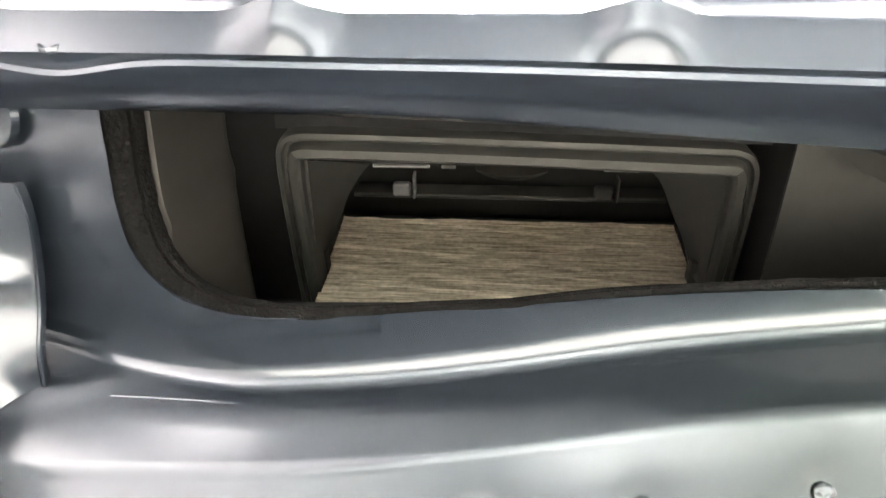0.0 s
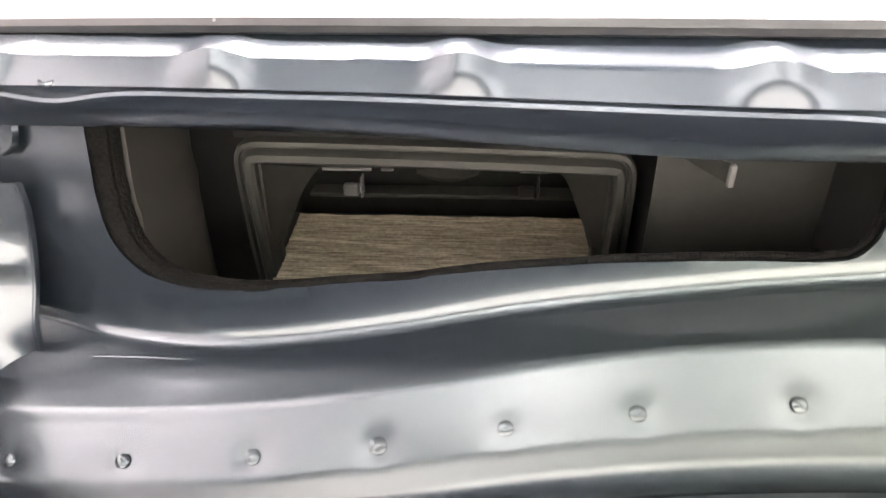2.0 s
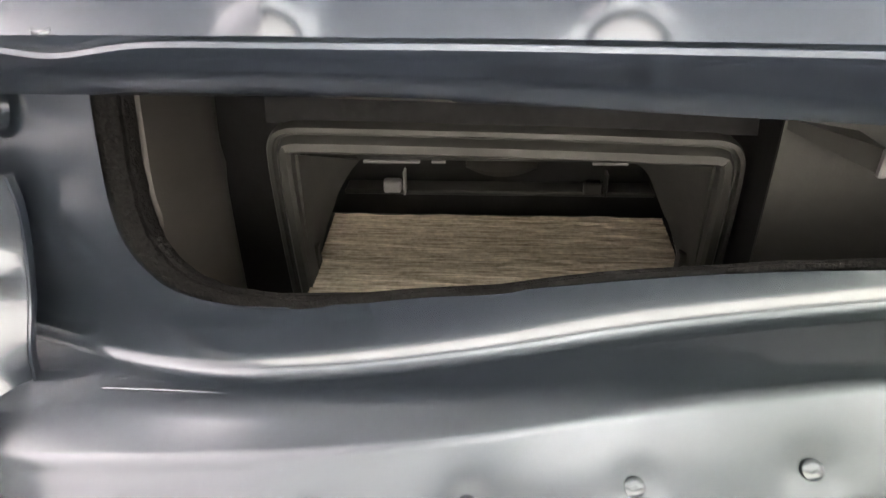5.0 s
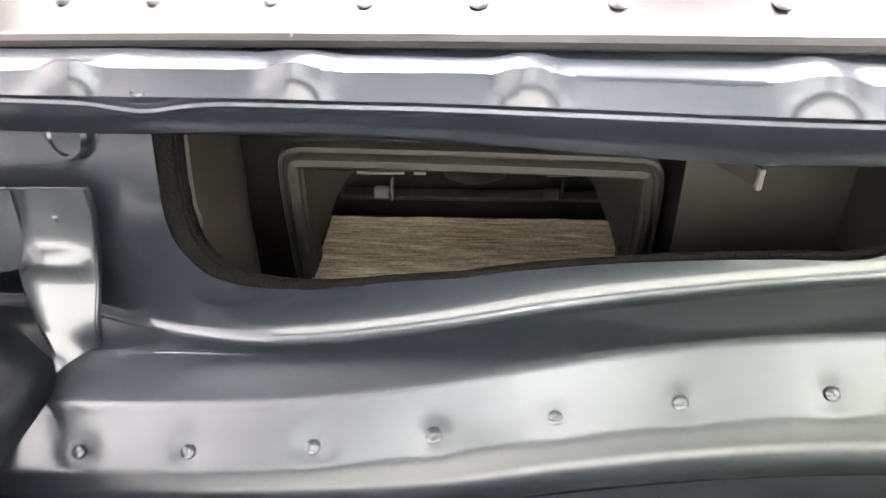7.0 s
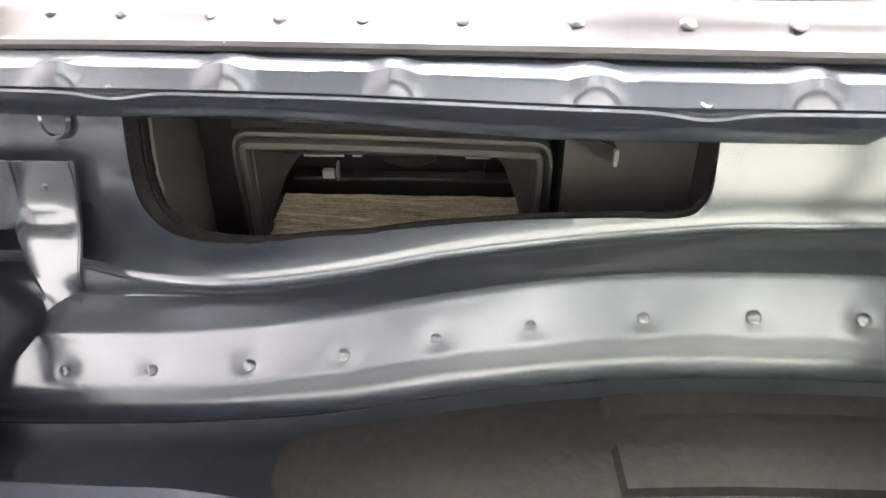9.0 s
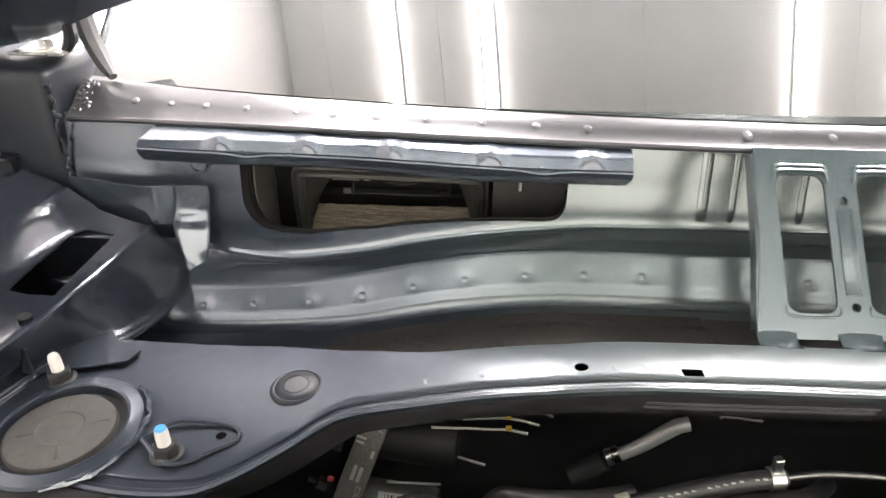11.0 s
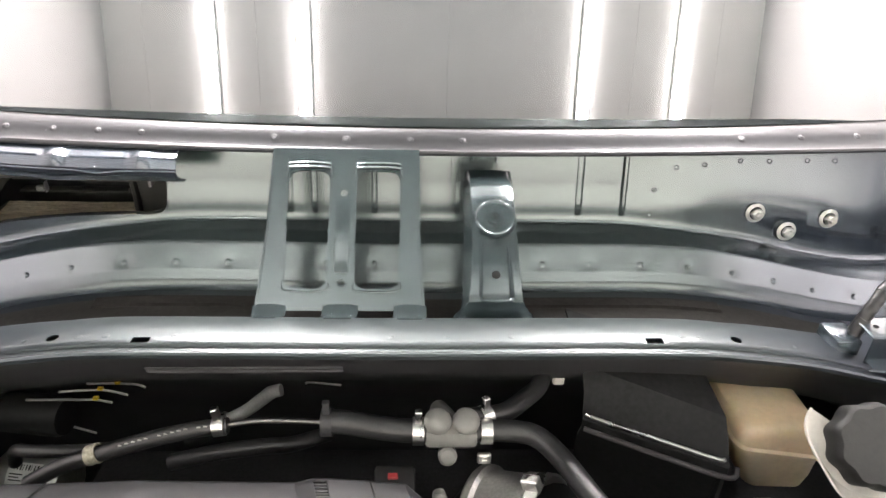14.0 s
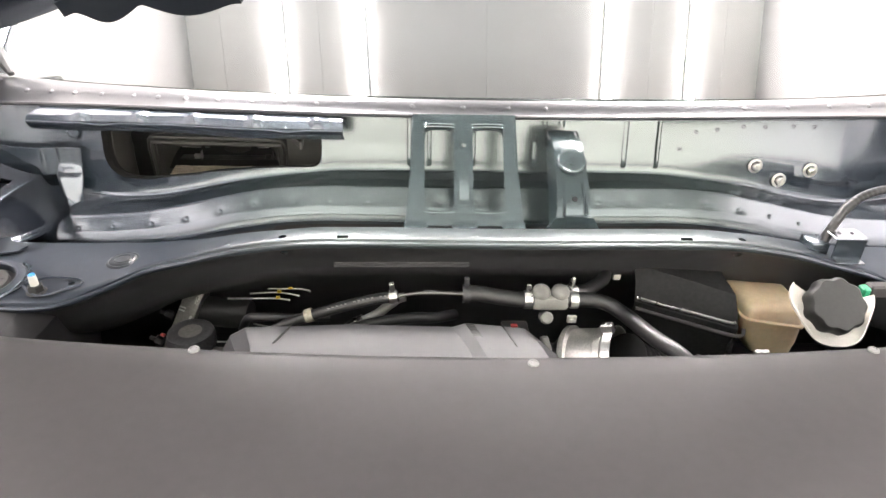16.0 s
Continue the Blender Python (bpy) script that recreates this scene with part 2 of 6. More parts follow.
def grid(rows, thick=0.0, push=None):
    """A sheet through rows of points; with thick, a closed sheet that far along push(point) or its normals."""
    bm = bmesh.new()
    vs = [[bm.verts.new(p) for p in r] for r in rows]
    for a, b in zip(vs, vs[1:]):
        for i in range(len(a) - 1):
            bm.faces.new((a[i], a[i + 1], b[i + 1], b[i]))
    if thick:
        bm.normal_update()
        bmesh.ops.recalc_face_normals(bm, faces=bm.faces)
        bm.normal_update()
        n = {v: v.normal.copy() for v in bm.verts}
        back = [[bm.verts.new(v.co - n[v] * thick) for v in r] for r in vs]
        for a, b in zip(back, back[1:]):
            for i in range(len(a) - 1):
                bm.faces.new((a[i], b[i], b[i + 1], a[i + 1]))
        rim = [r[0] for r in vs] , [r[-1] for r in vs], vs[0], vs[-1]
        rib = [r[0] for r in back], [r[-1] for r in back], back[0], back[-1]
        for a, b in zip(rim, rib):
            for i in range(len(a) - 1):
                bm.faces.new((a[i], a[i + 1], b[i + 1], b[i]))
    return bm


def smooth_path(points, step=6):
    """Points of a smooth curve through the given ones."""
    P = [Vector(p) for p in points]
    out = []
    for i in range(len(P) - 1):
        a, b, c, d = P[max(i - 1, 0)], P[i], P[i + 1], P[min(i + 2, len(P) - 1)]
        for k in range(step):
            t = k / step
            out.append(0.5 * ((2 * b) + (c - a) * t + (2 * a - 5 * b + 4 * c - d) * t * t + (3 * b - a - 3 * c + d) * t ** 3))
    out.append(P[-1])
    return out


def tube(bm, points, radius, sides=12, step=6, caps=True, ribs=0.0, rib_every=0.006):
    """A round hose along a smooth path. radius: one number or one for each point; ribs: depth of corrugations."""
    path = smooth_path(points, step) if step > 1 else [Vector(p) for p in points]
    n = len(path)
    rad = [radius] * n if not hasattr(radius, "__len__") else [float(np.interp(i / (n - 1) * (len(radius) - 1), range(len(radius)), radius)) for i in range(n)]
    up = Vector((0, 0, 1))
    rings, gone = [], 0.0
    for i, p in enumerate(path):
        d = (path[min(i + 1, n - 1)] - path[max(i - 1, 0)]).normalized()
        if i:
            gone += (p - path[i - 1]).length
        if abs(d.dot(up)) > 0.95:
            up = Vector((1, 0, 0))
        s = d.cross(up).normalized()
        u = s.cross(d).normalized()
        up = u
        r = rad[i] + (ribs * math.cos(gone / rib_every * 2 * math.pi) if ribs else 0)
        rings.append([bm.verts.new(p + (s * math.cos(a) + u * math.sin(a)) * r) for a in [2 * math.pi * k / sides for k in range(sides)]])
    for a, b in zip(rings, rings[1:]):
        for k in range(sides):
            bm.faces.new((a[k], a[(k + 1) % sides], b[(k + 1) % sides], b[k]))
    if caps:
        bm.faces.new(rings[0][::-1])
        bm.faces.new(rings[-1])
    return bm


def lathe(bm, profile, sides=24, m=None):
    """Turns (radius, height) pairs about z."""
    rings = []
    for r, h in profile:
        if r < 1e-6:
            rings.append([bm.verts.new((0, 0, h))])
        else:
            rings.append([bm.verts.new((r * math.cos(2 * math.pi * k / sides), r * math.sin(2 * math.pi * k / sides), h)) for k in range(sides)])
    for a, b in zip(rings, rings[1:]):
        for k in range(sides):
            q = [a[k % len(a)], a[(k + 1) % len(a)], b[(k + 1) % len(b)], b[k % len(b)]]
            q = list(dict.fromkeys(q))
            if len(q) > 2:
                bm.faces.new(q)
    vs = [v for r in rings for v in r]
    if m is not None:
        bmesh.ops.transform(bm, matrix=m, verts=vs)
    return bm


def plate(outline, holes, thick, m, bevel=0.0):
    """A flat plate in x, z with holes through it, thick along y; m places it."""
    bm = bmesh.new()
    loops = []
    for loop in [outline, *holes]:
        vs = [bm.verts.new((p[0], 0, p[1])) for p in loop]
        loops.append([bm.edges.new((vs[i], vs[(i + 1) % len(vs)])) for i in range(len(vs))])
    bmesh.ops.triangle_fill(bm, use_beauty=True, use_dissolve=False, edges=[e for l in loops for e in l])
    r = bmesh.ops.extrude_face_region(bm, geom=bm.faces[:])
    bmesh.ops.translate(bm, vec=(0, thick, 0), verts=[g for g in r["geom"] if isinstance(g, bmesh.types.BMVert)])
    bmesh.ops.transform(bm, matrix=m, verts=bm.verts)
    return bm


def round_rect(x0, x1, z0, z1, r, n=5):
    out = []
    for cx, cz, a0 in ((x1 - r, z1 - r, 0), (x0 + r, z1 - r, 90), (x0 + r, z0 + r, 180), (x1 - r, z0 + r, 270)):
        for k in range(n + 1):
            a = radians(a0 + 90 * k / n)
            out.append((cx + r * math.cos(a), cz + r * math.sin(a)))
    return out


def circle(cx, cz, r, n=16):
    return [(cx + r * math.cos(2 * math.pi * k / n), cz + r * math.sin(2 * math.pi * k / n)) for k in range(n)]


def cut(ob, cutter_bm):
    """Cuts a closed shape out of ob's mesh."""
    cm = bpy.data.meshes.new("cutter")
    bmesh.ops.recalc_face_normals(cutter_bm, faces=cutter_bm.faces)
    cutter_bm.to_mesh(cm)
    cutter_bm.free()
    c = new("cutter", cm)
    b = ob.modifiers.new("cut", "BOOLEAN")
    b.operation, b.object, b.solver = "DIFFERENCE", c, "EXACT"
    dg = bpy.context.evaluated_depsgraph_get()
    dg.update()
    me = bpy.data.meshes.new_from_object(ob.evaluated_get(dg))
    ob.modifiers.clear()
    ob.data = me
    for f in me.polygons:
        f.use_smooth = True
    me.set_sharp_from_angle(angle=radians(35))
    bpy.data.objects.remove(c)
    bpy.data.meshes.remove(cm)


def prism(outline, y0, y1):
    """A closed prism over an outline in x, z, from y0 to y1."""
    bm = bmesh.new()
    a = [bm.verts.new((x, y0, z)) for x, z in outline]
    b = [bm.verts.new((x, y1, z)) for x, z in outline]
    bm.faces.new(a)
    bm.faces.new(b[::-1])
    for i in range(len(a)):
        j = (i + 1) % len(a)
        bm.faces.new((a[i], b[i], b[j], a[j]))
    return bm


def ease(u, xs, ys):
    """A smooth curve through the pairs."""
    i = int(np.clip(np.searchsorted(xs, u) - 1, 0, len(xs) - 2))
    t = np.clip((u - xs[i]) / (xs[i + 1] - xs[i]), 0, 1)
    def slope(k):
        if k == 0 or k == len(xs) - 1:
            return 0.0
        return (ys[k + 1] - ys[k - 1]) / (xs[k + 1] - xs[k - 1])
    h = xs[i + 1] - xs[i]
    return float((2 * t ** 3 - 3 * t * t + 1) * ys[i] + (t ** 3 - 2 * t * t + t) * h * slope(i) + (-2 * t ** 3 + 3 * t * t) * ys[i + 1] + (t ** 3 - t * t) * h * slope(i + 1))


# ---- the bay ----
WEST, EAST, BACK, FRONT, HEIGHT = -1.89, 2.28, 5.2, -2.3, 3.5


def slab(name, x0, x1, y0, y1, z0, z1, material, label, category):
    bm = bmesh.new()
    box(bm, x0, x1, y0, y1, z0, z1)
    ob = part(name, bm, material)
    return tagged(ob, label, category, kind="structure")


slab("floor", WEST - 0.2, EAST + 0.2, FRONT - 0.2, BACK + 0.2, -0.15, 0, FLOOR, "smooth grey epoxy workshop floor under the car", "floor")
bm = bmesh.new()
edges_x = [WEST - 0.2, -1.62, -0.91, 0.20, 1.35, 1.95, EAST + 0.2]
edges_y = [FRONT - 0.2, -1.45, -0.25, 0.95, 2.15, 3.35, BACK + 0.2]
for x0, x1 in zip(edges_x, edges_x[1:]):
    for y0, y1 in zip(edges_y, edges_y[1:]):
        box(bm, x0 + 0.0008, x1 - 0.0008, y0 + 0.0008, y1 - 0.0008, HEIGHT, HEIGHT + 0.05)
box(bm, WEST - 0.2, EAST + 0.2, FRONT - 0.2, BACK + 0.2, HEIGHT + 0.056, HEIGHT + 0.12)
tagged(part("ceiling", bm, CEIL), "flat pale grey ceiling panels with fine joints", "ceiling", kind="structure")
for name, a, b in (("wall_west", WEST - 0.15, WEST), ("wall_east", EAST, EAST + 0.15)):
    back = (a, a + 0.10) if name == "wall_west" else (b - 0.10, b)
    w = slab(name, back[0], back[1], FRONT, BACK, 0, HEIGHT, WHITEWALL, "plain white panelled wall of the workshop bay", "wall")
    me = None
    for k in range(9):
        y0 = FRONT + k * (BACK - FRONT) / 9
        y1 = FRONT + (k + 1) * (BACK - FRONT) / 9
        bm = bmesh.new()
        front = (a + 0.102, b) if name == "wall_west" else (a, b - 0.102)
        box(bm, front[0], front[1], y0 + 0.0009, y1 - 0.0009, 0, HEIGHT)
        part("wall_board", bm, WHITEWALL, w)
slab("wall_north", WEST - 0.15, EAST + 0.15, BACK, BACK + 0.15, 0, HEIGHT, WHITEWALL, "plain white end wall behind the car", "wall")
slab("wall_south", WEST - 0.15, EAST + 0.15, FRONT - 0.15, FRONT, 0, HEIGHT, WHITEDOOR, "plain pale cream-green closed end wall before the car", "wall")
# Unseen box added over the end wall to darken what the cowl mirrors
slab("reflection_block_south", WEST, EAST, FRONT, FRONT + 0.62, 2.5, HEIGHT - 0.002, DARKBOX, "unseen dark grey-green box added to darken reflections in the cowl", "bulkhead")


def tube_light(x):
    t = thing("ceiling_light", "long lit white tube lamp on the grey ceiling", "lamp", "tube lamps on the ceiling", (x, 1.35, HEIGHT))
    bm = bmesh.new()
    box(bm, -0.040, 0.040, -2.82, 3.6, -0.02, -0.002, 0.004, 1)
    part("housing", bm, CEIL, t)
    bm = bmesh.new()
    box(bm, -0.032, 0.032, -2.80, 3.58, -0.045, -0.021, 0.008, 2)
    part("diffuser", bm, TUBE, t, "glowing white diffuser")
    lamp = bpy.data.lights.new("tube_lamp", "AREA")
    lamp.shape, lamp.size, lamp.size_y, lamp.energy, lamp.color = "RECTANGLE", 0.06, 6.3, TUBE_WATTS, (1.0, 0.952, 0.918)
    ob = new("tube_lamp", lamp)
    ob.location = (0, 0.39, -0.048)
    ob.parent = t
    return t


for x in (-1.19, -0.63, 1.03, 1.67):
    tube_light(x)

# ---- car body: cowl ----
U = (0, 0.2, 0.25, 0.3, 0.35, 0.4, 0.45, 0.5, 0.62, 0.75)
ZC = (0.990, 0.990, 0.986, 0.980, 0.972, 0.961, 0.953, 0.950, 0.948, 0.948)
ZD = (0.978, 0.979, 0.978, 0.973, 0.963, 0.951, 0.941, 0.936, 0.932, 0.930)
ZE = (0.952, 0.954, 0.953, 0.948, 0.939, 0.927, 0.920, 0.916, 0.912, 0.910)
ZG = (0.998, 0.999, 0.995, 0.985, 0.970, 0.957, 0.951, 0.949, 0.949, 0.949)


def flange_low(u):
    """y, z of the top flange's lower edge."""
    return 0.149 + 0.206 * u * u, 1.081 - 0.018 * u * u - 0.055 * u ** 4


def flange_high(u):
    return 0.166 + 0.26 * u * u, 1.095 - 0.02 * u * u


def panel_y(u):
    return ease(u, (0, 0.46, 0.50, 0.55, 0.577, 0.590, 0.602, 0.64, 0.70), (0.200, 0.200, 0.206, 0.222, 0.2285, 0.2295, 0.230, 0.2305, 0.232))


ZF = (0.936, 0.936, 0.935, 0.930, 0.920, 0.910, 0.904, 0.900, 0.898, 0.898)
UG = (0, 0.25, 0.3, 0.35, 0.39, 0.42, 0.447, 0.465, 0.51, 0.58, 0.66, 0.75)
YG = (-0.014, -0.014, -0.010, -0.005, -0.006, -0.030, -0.050, -0.057, -0.056, -0.042, -0.020, -0.01)
UF = (0, 0.27, 0.33, 0.4, 0.45, 0.75)
YF = (0.040, 0.040, 0.044, 0.062, 0.072, 0.078)

body = thing("car_body", "dark blue-grey painted car cowl with bare spot-welded panels", "car body")


def rise(d):
    """How far the upright panel leans back, d above its foot."""
    return 0.12 * d + 1.0 * d * d


def end_lean(u, d):
    """The same, with the flatter plate at the ends."""
    s = min(1.0, max(0.0, (u - 0.572) / 0.022))
    return rise(d) * (1 - s) + 0.2 * d * s


def on_panel(z):
    """y of the upright panel at a height, between the ends."""
    return 0.200 + rise(max(0.0, z - 0.985))


STRIP_WELDS = (-0.538, -0.494, -0.445, -0.399, -0.355, -0.312, -0.262, -0.214, -0.166, -0.075, -0.03, 0.13, 0.175, 0.225, 0.272, 0.318, 0.362, 0.405, 0.45)


def dent(x, t):
    """How deep the weld strip is drawn in round its welds; t runs down the strip."""
    out = 0.0
    for i, c in enumerate(STRIP_WELDS):
        if abs(x - c) < 0.03 and t < 0.97:
            d2 = (x - c) ** 2 + ((t - 0.62) * 0.027) ** 2
            out += (0.00055, 0.00032, 0.00042)[i % 3] * math.exp(-d2 / 0.0060 ** 2) + 0.00012 * math.exp(-((x - c - 0.004) / 0.010) ** 2) * math.sin(math.pi * t)
    return out * min(1.0, 6 * (0.95 - t)) + 0.0001 * math.sin(x * 41 + 2.1 * t) * math.sin(3.1 * t) if t < 0.95 else 0.0


def cowl_section(x):
    """The cowl from under the top flange down over ridge and weld strip to the tray."""
    u = abs(x)
    zc, zd, ze = ease(u, U, ZC), ease(u, U, ZD), ease(u, U, ZE)
    py = panel_y(u)
    zb = flange_low(u)[1]
    lap = 1.0 if x > 0.2135 else 0.0
    heights = [zb + 0.004 - d * (zb + 0.004 - zc - 0.03) for d in (0, 0.17, 0.34, 0.5, 0.67, 0.84, 1.0)]
    return [
        *[(x, py + end_lean(u, max(0.0, z - 0.985)) + lap * (-0.0022 + 0.09 * max(0.0, z - 0.985)), z) for z in heights], (x, py + 0.0022, zc + 0.022), (x, py + 0.001, zc + 0.012),
        *[(x, py - 0.0095 + 0.0095 * math.cos(radians(a)), zc + 0.0085 - 0.0095 * math.sin(radians(a))) for a in (5, 25, 42, 58, 74)], (x, py - 0.0105, zc - 0.0014), (x, 0.5 * (py - 0.0105) + 0.5 * 0.177, zc - 0.5 * (zc - zd)),
        (x, 0.1765, zd + 0.0022), (x, 0.1742, zd + 0.0008), (x, 0.1725, zd - 0.0010), *[(x, 0.1725 + (0.154 - 0.1725) * t + 0.75 * dent(x, t), zd - 0.0010 + (ze + 0.005 - zd) * t - 0.66 * dent(x, t)) for t in (0.07, 0.15, 0.24, 0.32, 0.4, 0.47, 0.54, 0.6, 0.66, 0.72, 0.78, 0.85, 0.93)], (x, 0.154, ze + 0.0035), (x, 0.151, ze), (x, 0.148, ze - 0.004),
        (x, 0.146, ze - 0.010), (x, 0.144, ze - 0.016), (x, 0.143, ze - 0.045),
    ]


def spread(a, b, n):
    return [a + (b - a) * i / n for i in range(n + 1)]


OPENING = [(-0.5085, 1.058), (-0.5085, 1.020), (-0.508, 1.003), (-0.5045, 0.991), (-0.497, 0.9825), (-0.487, 0.977), (-0.471, 0.975), (-0.450, 0.9755), (-0.404, 0.981), (-0.349, 0.9885), (-0.312, 0.992),
           (-0.270, 0.994), (-0.2415, 0.9948), (-0.2315, 0.9995), (-0.2275, 1.011), (-0.227, 1.033), (-0.227, 1.058)]
cowl = part("cowl_panel", grid([cowl_section(x) for x in spread(-0.70, 0.70, 560)], 0.0012), PAINT, body, "blue-grey cowl panel with ridge and weld strip")
cut(cowl, prism([(p.x, p.z) for p in smooth_path([(x, 0, z) for x, z in OPENING], 4)], 0.17, 0.30))


def tray_section(x):
    """The scuttle floor, the front flange with its hemmed lip, and the firewall under it."""
    u = abs(x)
    ze, zf, zg, yg, yf = ease(u, U, ZE), ease(u, U, ZF), ease(u, U, ZG), ease(u, UG, YG), ease(u, UF, YF)
    drop = 0.009 * max(0.0, 1 - max(0, u - 0.25) / 0.12)
    return [
        (x, 0.145, ze - 0.010), (x, 0.137, ze - 0.013), (x, 0.122, 0.5 * (ze - 0.012 + zf)), (x, 0.105, zf + 0.002), (x, yf + 0.028, zf), (x, yf + 0.014, zf + 0.004), (x, yf + 0.008, zf + 0.4 * (zg - zf)),
        (x, yf + 0.003, zg - drop - 0.004), (x, yf, zg - drop), *[(x, yg + 0.0115 + (yf - yg - 0.0115) * t, zg - drop * t ** 2.2) for t in (0.93, 0.82, 0.7, 0.58, 0.46, 0.34, 0.22, 0.1)], (x, yg + 0.0112, zg), (x, yg + 0.0100, zg - 0.0006), (x, yg + 0.0094, zg - 0.0022), (x, yg + 0.0070, zg - 0.0026), (x, yg + 0.0050, zg - 0.0026), (x, yg + 0.0042, zg - 0.0012),
        (x, yg + 0.0030, zg - 0.0004), (x, yg + 0.0010, zg - 0.0004), (x, yg - 0.0006, zg - 0.0016), (x, yg, zg - 0.005), (x, yg + 0.006, zg - 0.008), (x, yg + 0.018, zg - 0.016), (x, yg + 0.032, zg - 0.034), (x, yg + 0.04, zg - 0.05), (x, yg + 0.05, zg - 0.066), (x, yg + 0.075, zg - 0.085),
        (x, max(yg + 0.085, 0.114), 0.86), (x, 0.150, 0.80), (x, 0.155, 0.60), (x, 0.155, 0.0),
    ]


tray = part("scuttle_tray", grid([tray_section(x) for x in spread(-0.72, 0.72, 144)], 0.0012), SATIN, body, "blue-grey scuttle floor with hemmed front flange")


def upright(cx, cy, outline, z0=0.93, z1=1.02):
    bm = bmesh.new()
    a = [bm.verts.new((cx + x, cy + y, z0)) for x, y in outline]
    b = [bm.verts.new((cx + x, cy + y, z1)) for x, y in outline]
    bm.faces.new(a[::-1])
    bm.faces.new(b)
    for i in range(len(a)):
        j = (i + 1) % len(a)
        bm.faces.new((a[i], a[j], b[j], b[i]))
    return bm


for s in (-1, 1):
    cut(tray, upright(s * 0.18, 0.0, round_rect(-0.0062, 0.0062, -0.0032, 0.0032, 0.001, 2), 0.985, 1.02))
    cut(tray, upright(s * 0.243, 0.006, circle(0, 0, 0.0042, 12), 0.97, 1.02))
STRUT = Vector((-0.556, -0.0135, 0.949))
cut(tray, upright(STRUT.x, STRUT.y, circle(0, 0, 0.0365, 40)))
cut(tray, upright(-0.458, -0.015, circle(0, 0, 0.0033, 10)))

tray.data.materials.append(MATTE)
for f in tray.data.polygons:
    u, y, z = abs(f.center.x), f.center.y, f.center.z
    if (z < ease(u, U, ZG) - 0.0055 and y < ease(u, UF, YF) - 0.001 and not (z > ease(u, U, ZG) - 0.0105 and y > ease(u, UG, YG) + 0.02)) or z < ease(u, U, ZF) - 0.003:
        f.material_index = 1


def pad(x0, x1, y0, y1, lift, z_of, label):
    rows = []
    for x in spread(x0, x1, 40):
        u = abs(x)
        f = min(1.0, (x - x0) / 0.02, (x1 - x) / 0.02)
        rows.append([(x, y, z_of(u, y) + (lift if 0 < i < 8 and f > 0.05 else -0.001)) for i, y in enumerate(spread(y0, y1, 8))])
    ob = part("deadening_pad", grid(rows, 0.0015), MAT_PAD, body, label)
    return ob


def tray_z(u, y):
    p = [(q[1], q[2]) for q in tray_section(u)[:7]][::-1]
    return float(np.interp(y, [a for a, _ in p], [b for _, b in p]))


pad(-0.43, 0.43, 0.062, 0.140, 0.0022, tray_z, "brown-grey bitumen sound pad on the scuttle floor")
pad(-0.285, -0.118, 0.122, 0.136, 0.005, tray_z, "raised brown-grey stripe of the sound pad")
pad(-0.285, -0.118, 0.085, 0.112, 0.005, tray_z, "raised brown-grey stripe of the sound pad")
pad(0.10, 0.30, 0.122, 0.136, 0.005, tray_z, "raised brown-grey stripe of the sound pad")
pad(0.10, 0.30, 0.085, 0.112, 0.005, tray_z, "raised brown-grey stripe of the sound pad")


# top flange under the glass
def top_section(x):
    u = abs(x)
    (yl, zl), (yh, zh) = flange_low(u), flange_high(u)
    return [(x, yl + 0.030, zl - 0.006), (x, yl + 0.004, zl - 0.0045), (x, yl + 0.0005, zl - 0.003), (x, yl, zl - 0.001), (x, yl + 0.001, zl + 0.001), (x, yl + 0.004, zl + 0.002),
            (x, (yl + yh) / 2, (zl + zh) / 2 + 0.0006), (x, yh - 0.003, zh - 0.0006), (x, yh, zh + 0.0005), (x, yh + 0.004, zh - 0.001)]


part("windscreen_flange", grid([top_section(x) for x in spread(-0.665, 0.665, 120)], 0.0012), BARE, body, "satin grey flange under the windscreen")


def weld_mesh(name, r, h, material, seed):
    """A spot weld: a small uneven nipple that runs out into the sheet."""
    rnd = random.Random(seed)
    bm = bmesh.new()
    lathe(bm, [(0, h * 0.8), (r * 0.25, h * 0.85), (r * 0.5, h), (r * 0.8, h * 0.7), (r * 1.1, h * 0.3), (r * 1.5, -0.00003), (r * 2.0, -0.0003)], 16)
    side = rnd.uniform(0, 6.28)
    for v in bm.verts:
        q = math.hypot(v.co.x, v.co.y) / r
        if v.co.z > 0:
            v.co.z *= 0.55 + 0.45 * math.sin(math.atan2(v.co.y, v.co.x) + side) + rnd.uniform(-0.25, 0.25)
        if 0.3 < q < 1.2:
            v.co.x *= rnd.uniform(0.88, 1.12)
            v.co.y *= rnd.uniform(0.88, 1.12)
    me = bpy.data.meshes.new(name)
    bm.to_mesh(me)
    bm.free()
    for f in me.polygons:
        f.use_smooth = True
    me.materials.append(material)
    return me


WELD = [weld_mesh("weld_spot", 0.0015, 0.00023, PAINT, k) for k in range(3)]
WELD_TOP = [weld_mesh("weld_spot_top", 0.0017, 0.00028, BARE, k) for k in range(3, 6)]
WELD_FRONT = [weld_mesh("weld_spot_front", 0.0017, 0.0003, SATIN, k) for k in range(6, 9)]


def set_on(me, name, at, normal, parent, turn=0.0, size=1.0):
    ob = new(name, me)
    q = Vector(normal).to_track_quat("Z", "Y").to_matrix().to_4x4()
    ob.matrix_basis = Matrix.Translation(at) @ q @ pose(0, 0, 0, 0, 0, turn) @ Matrix.Scale(size, 4)
    ob.parent = parent
    return ob


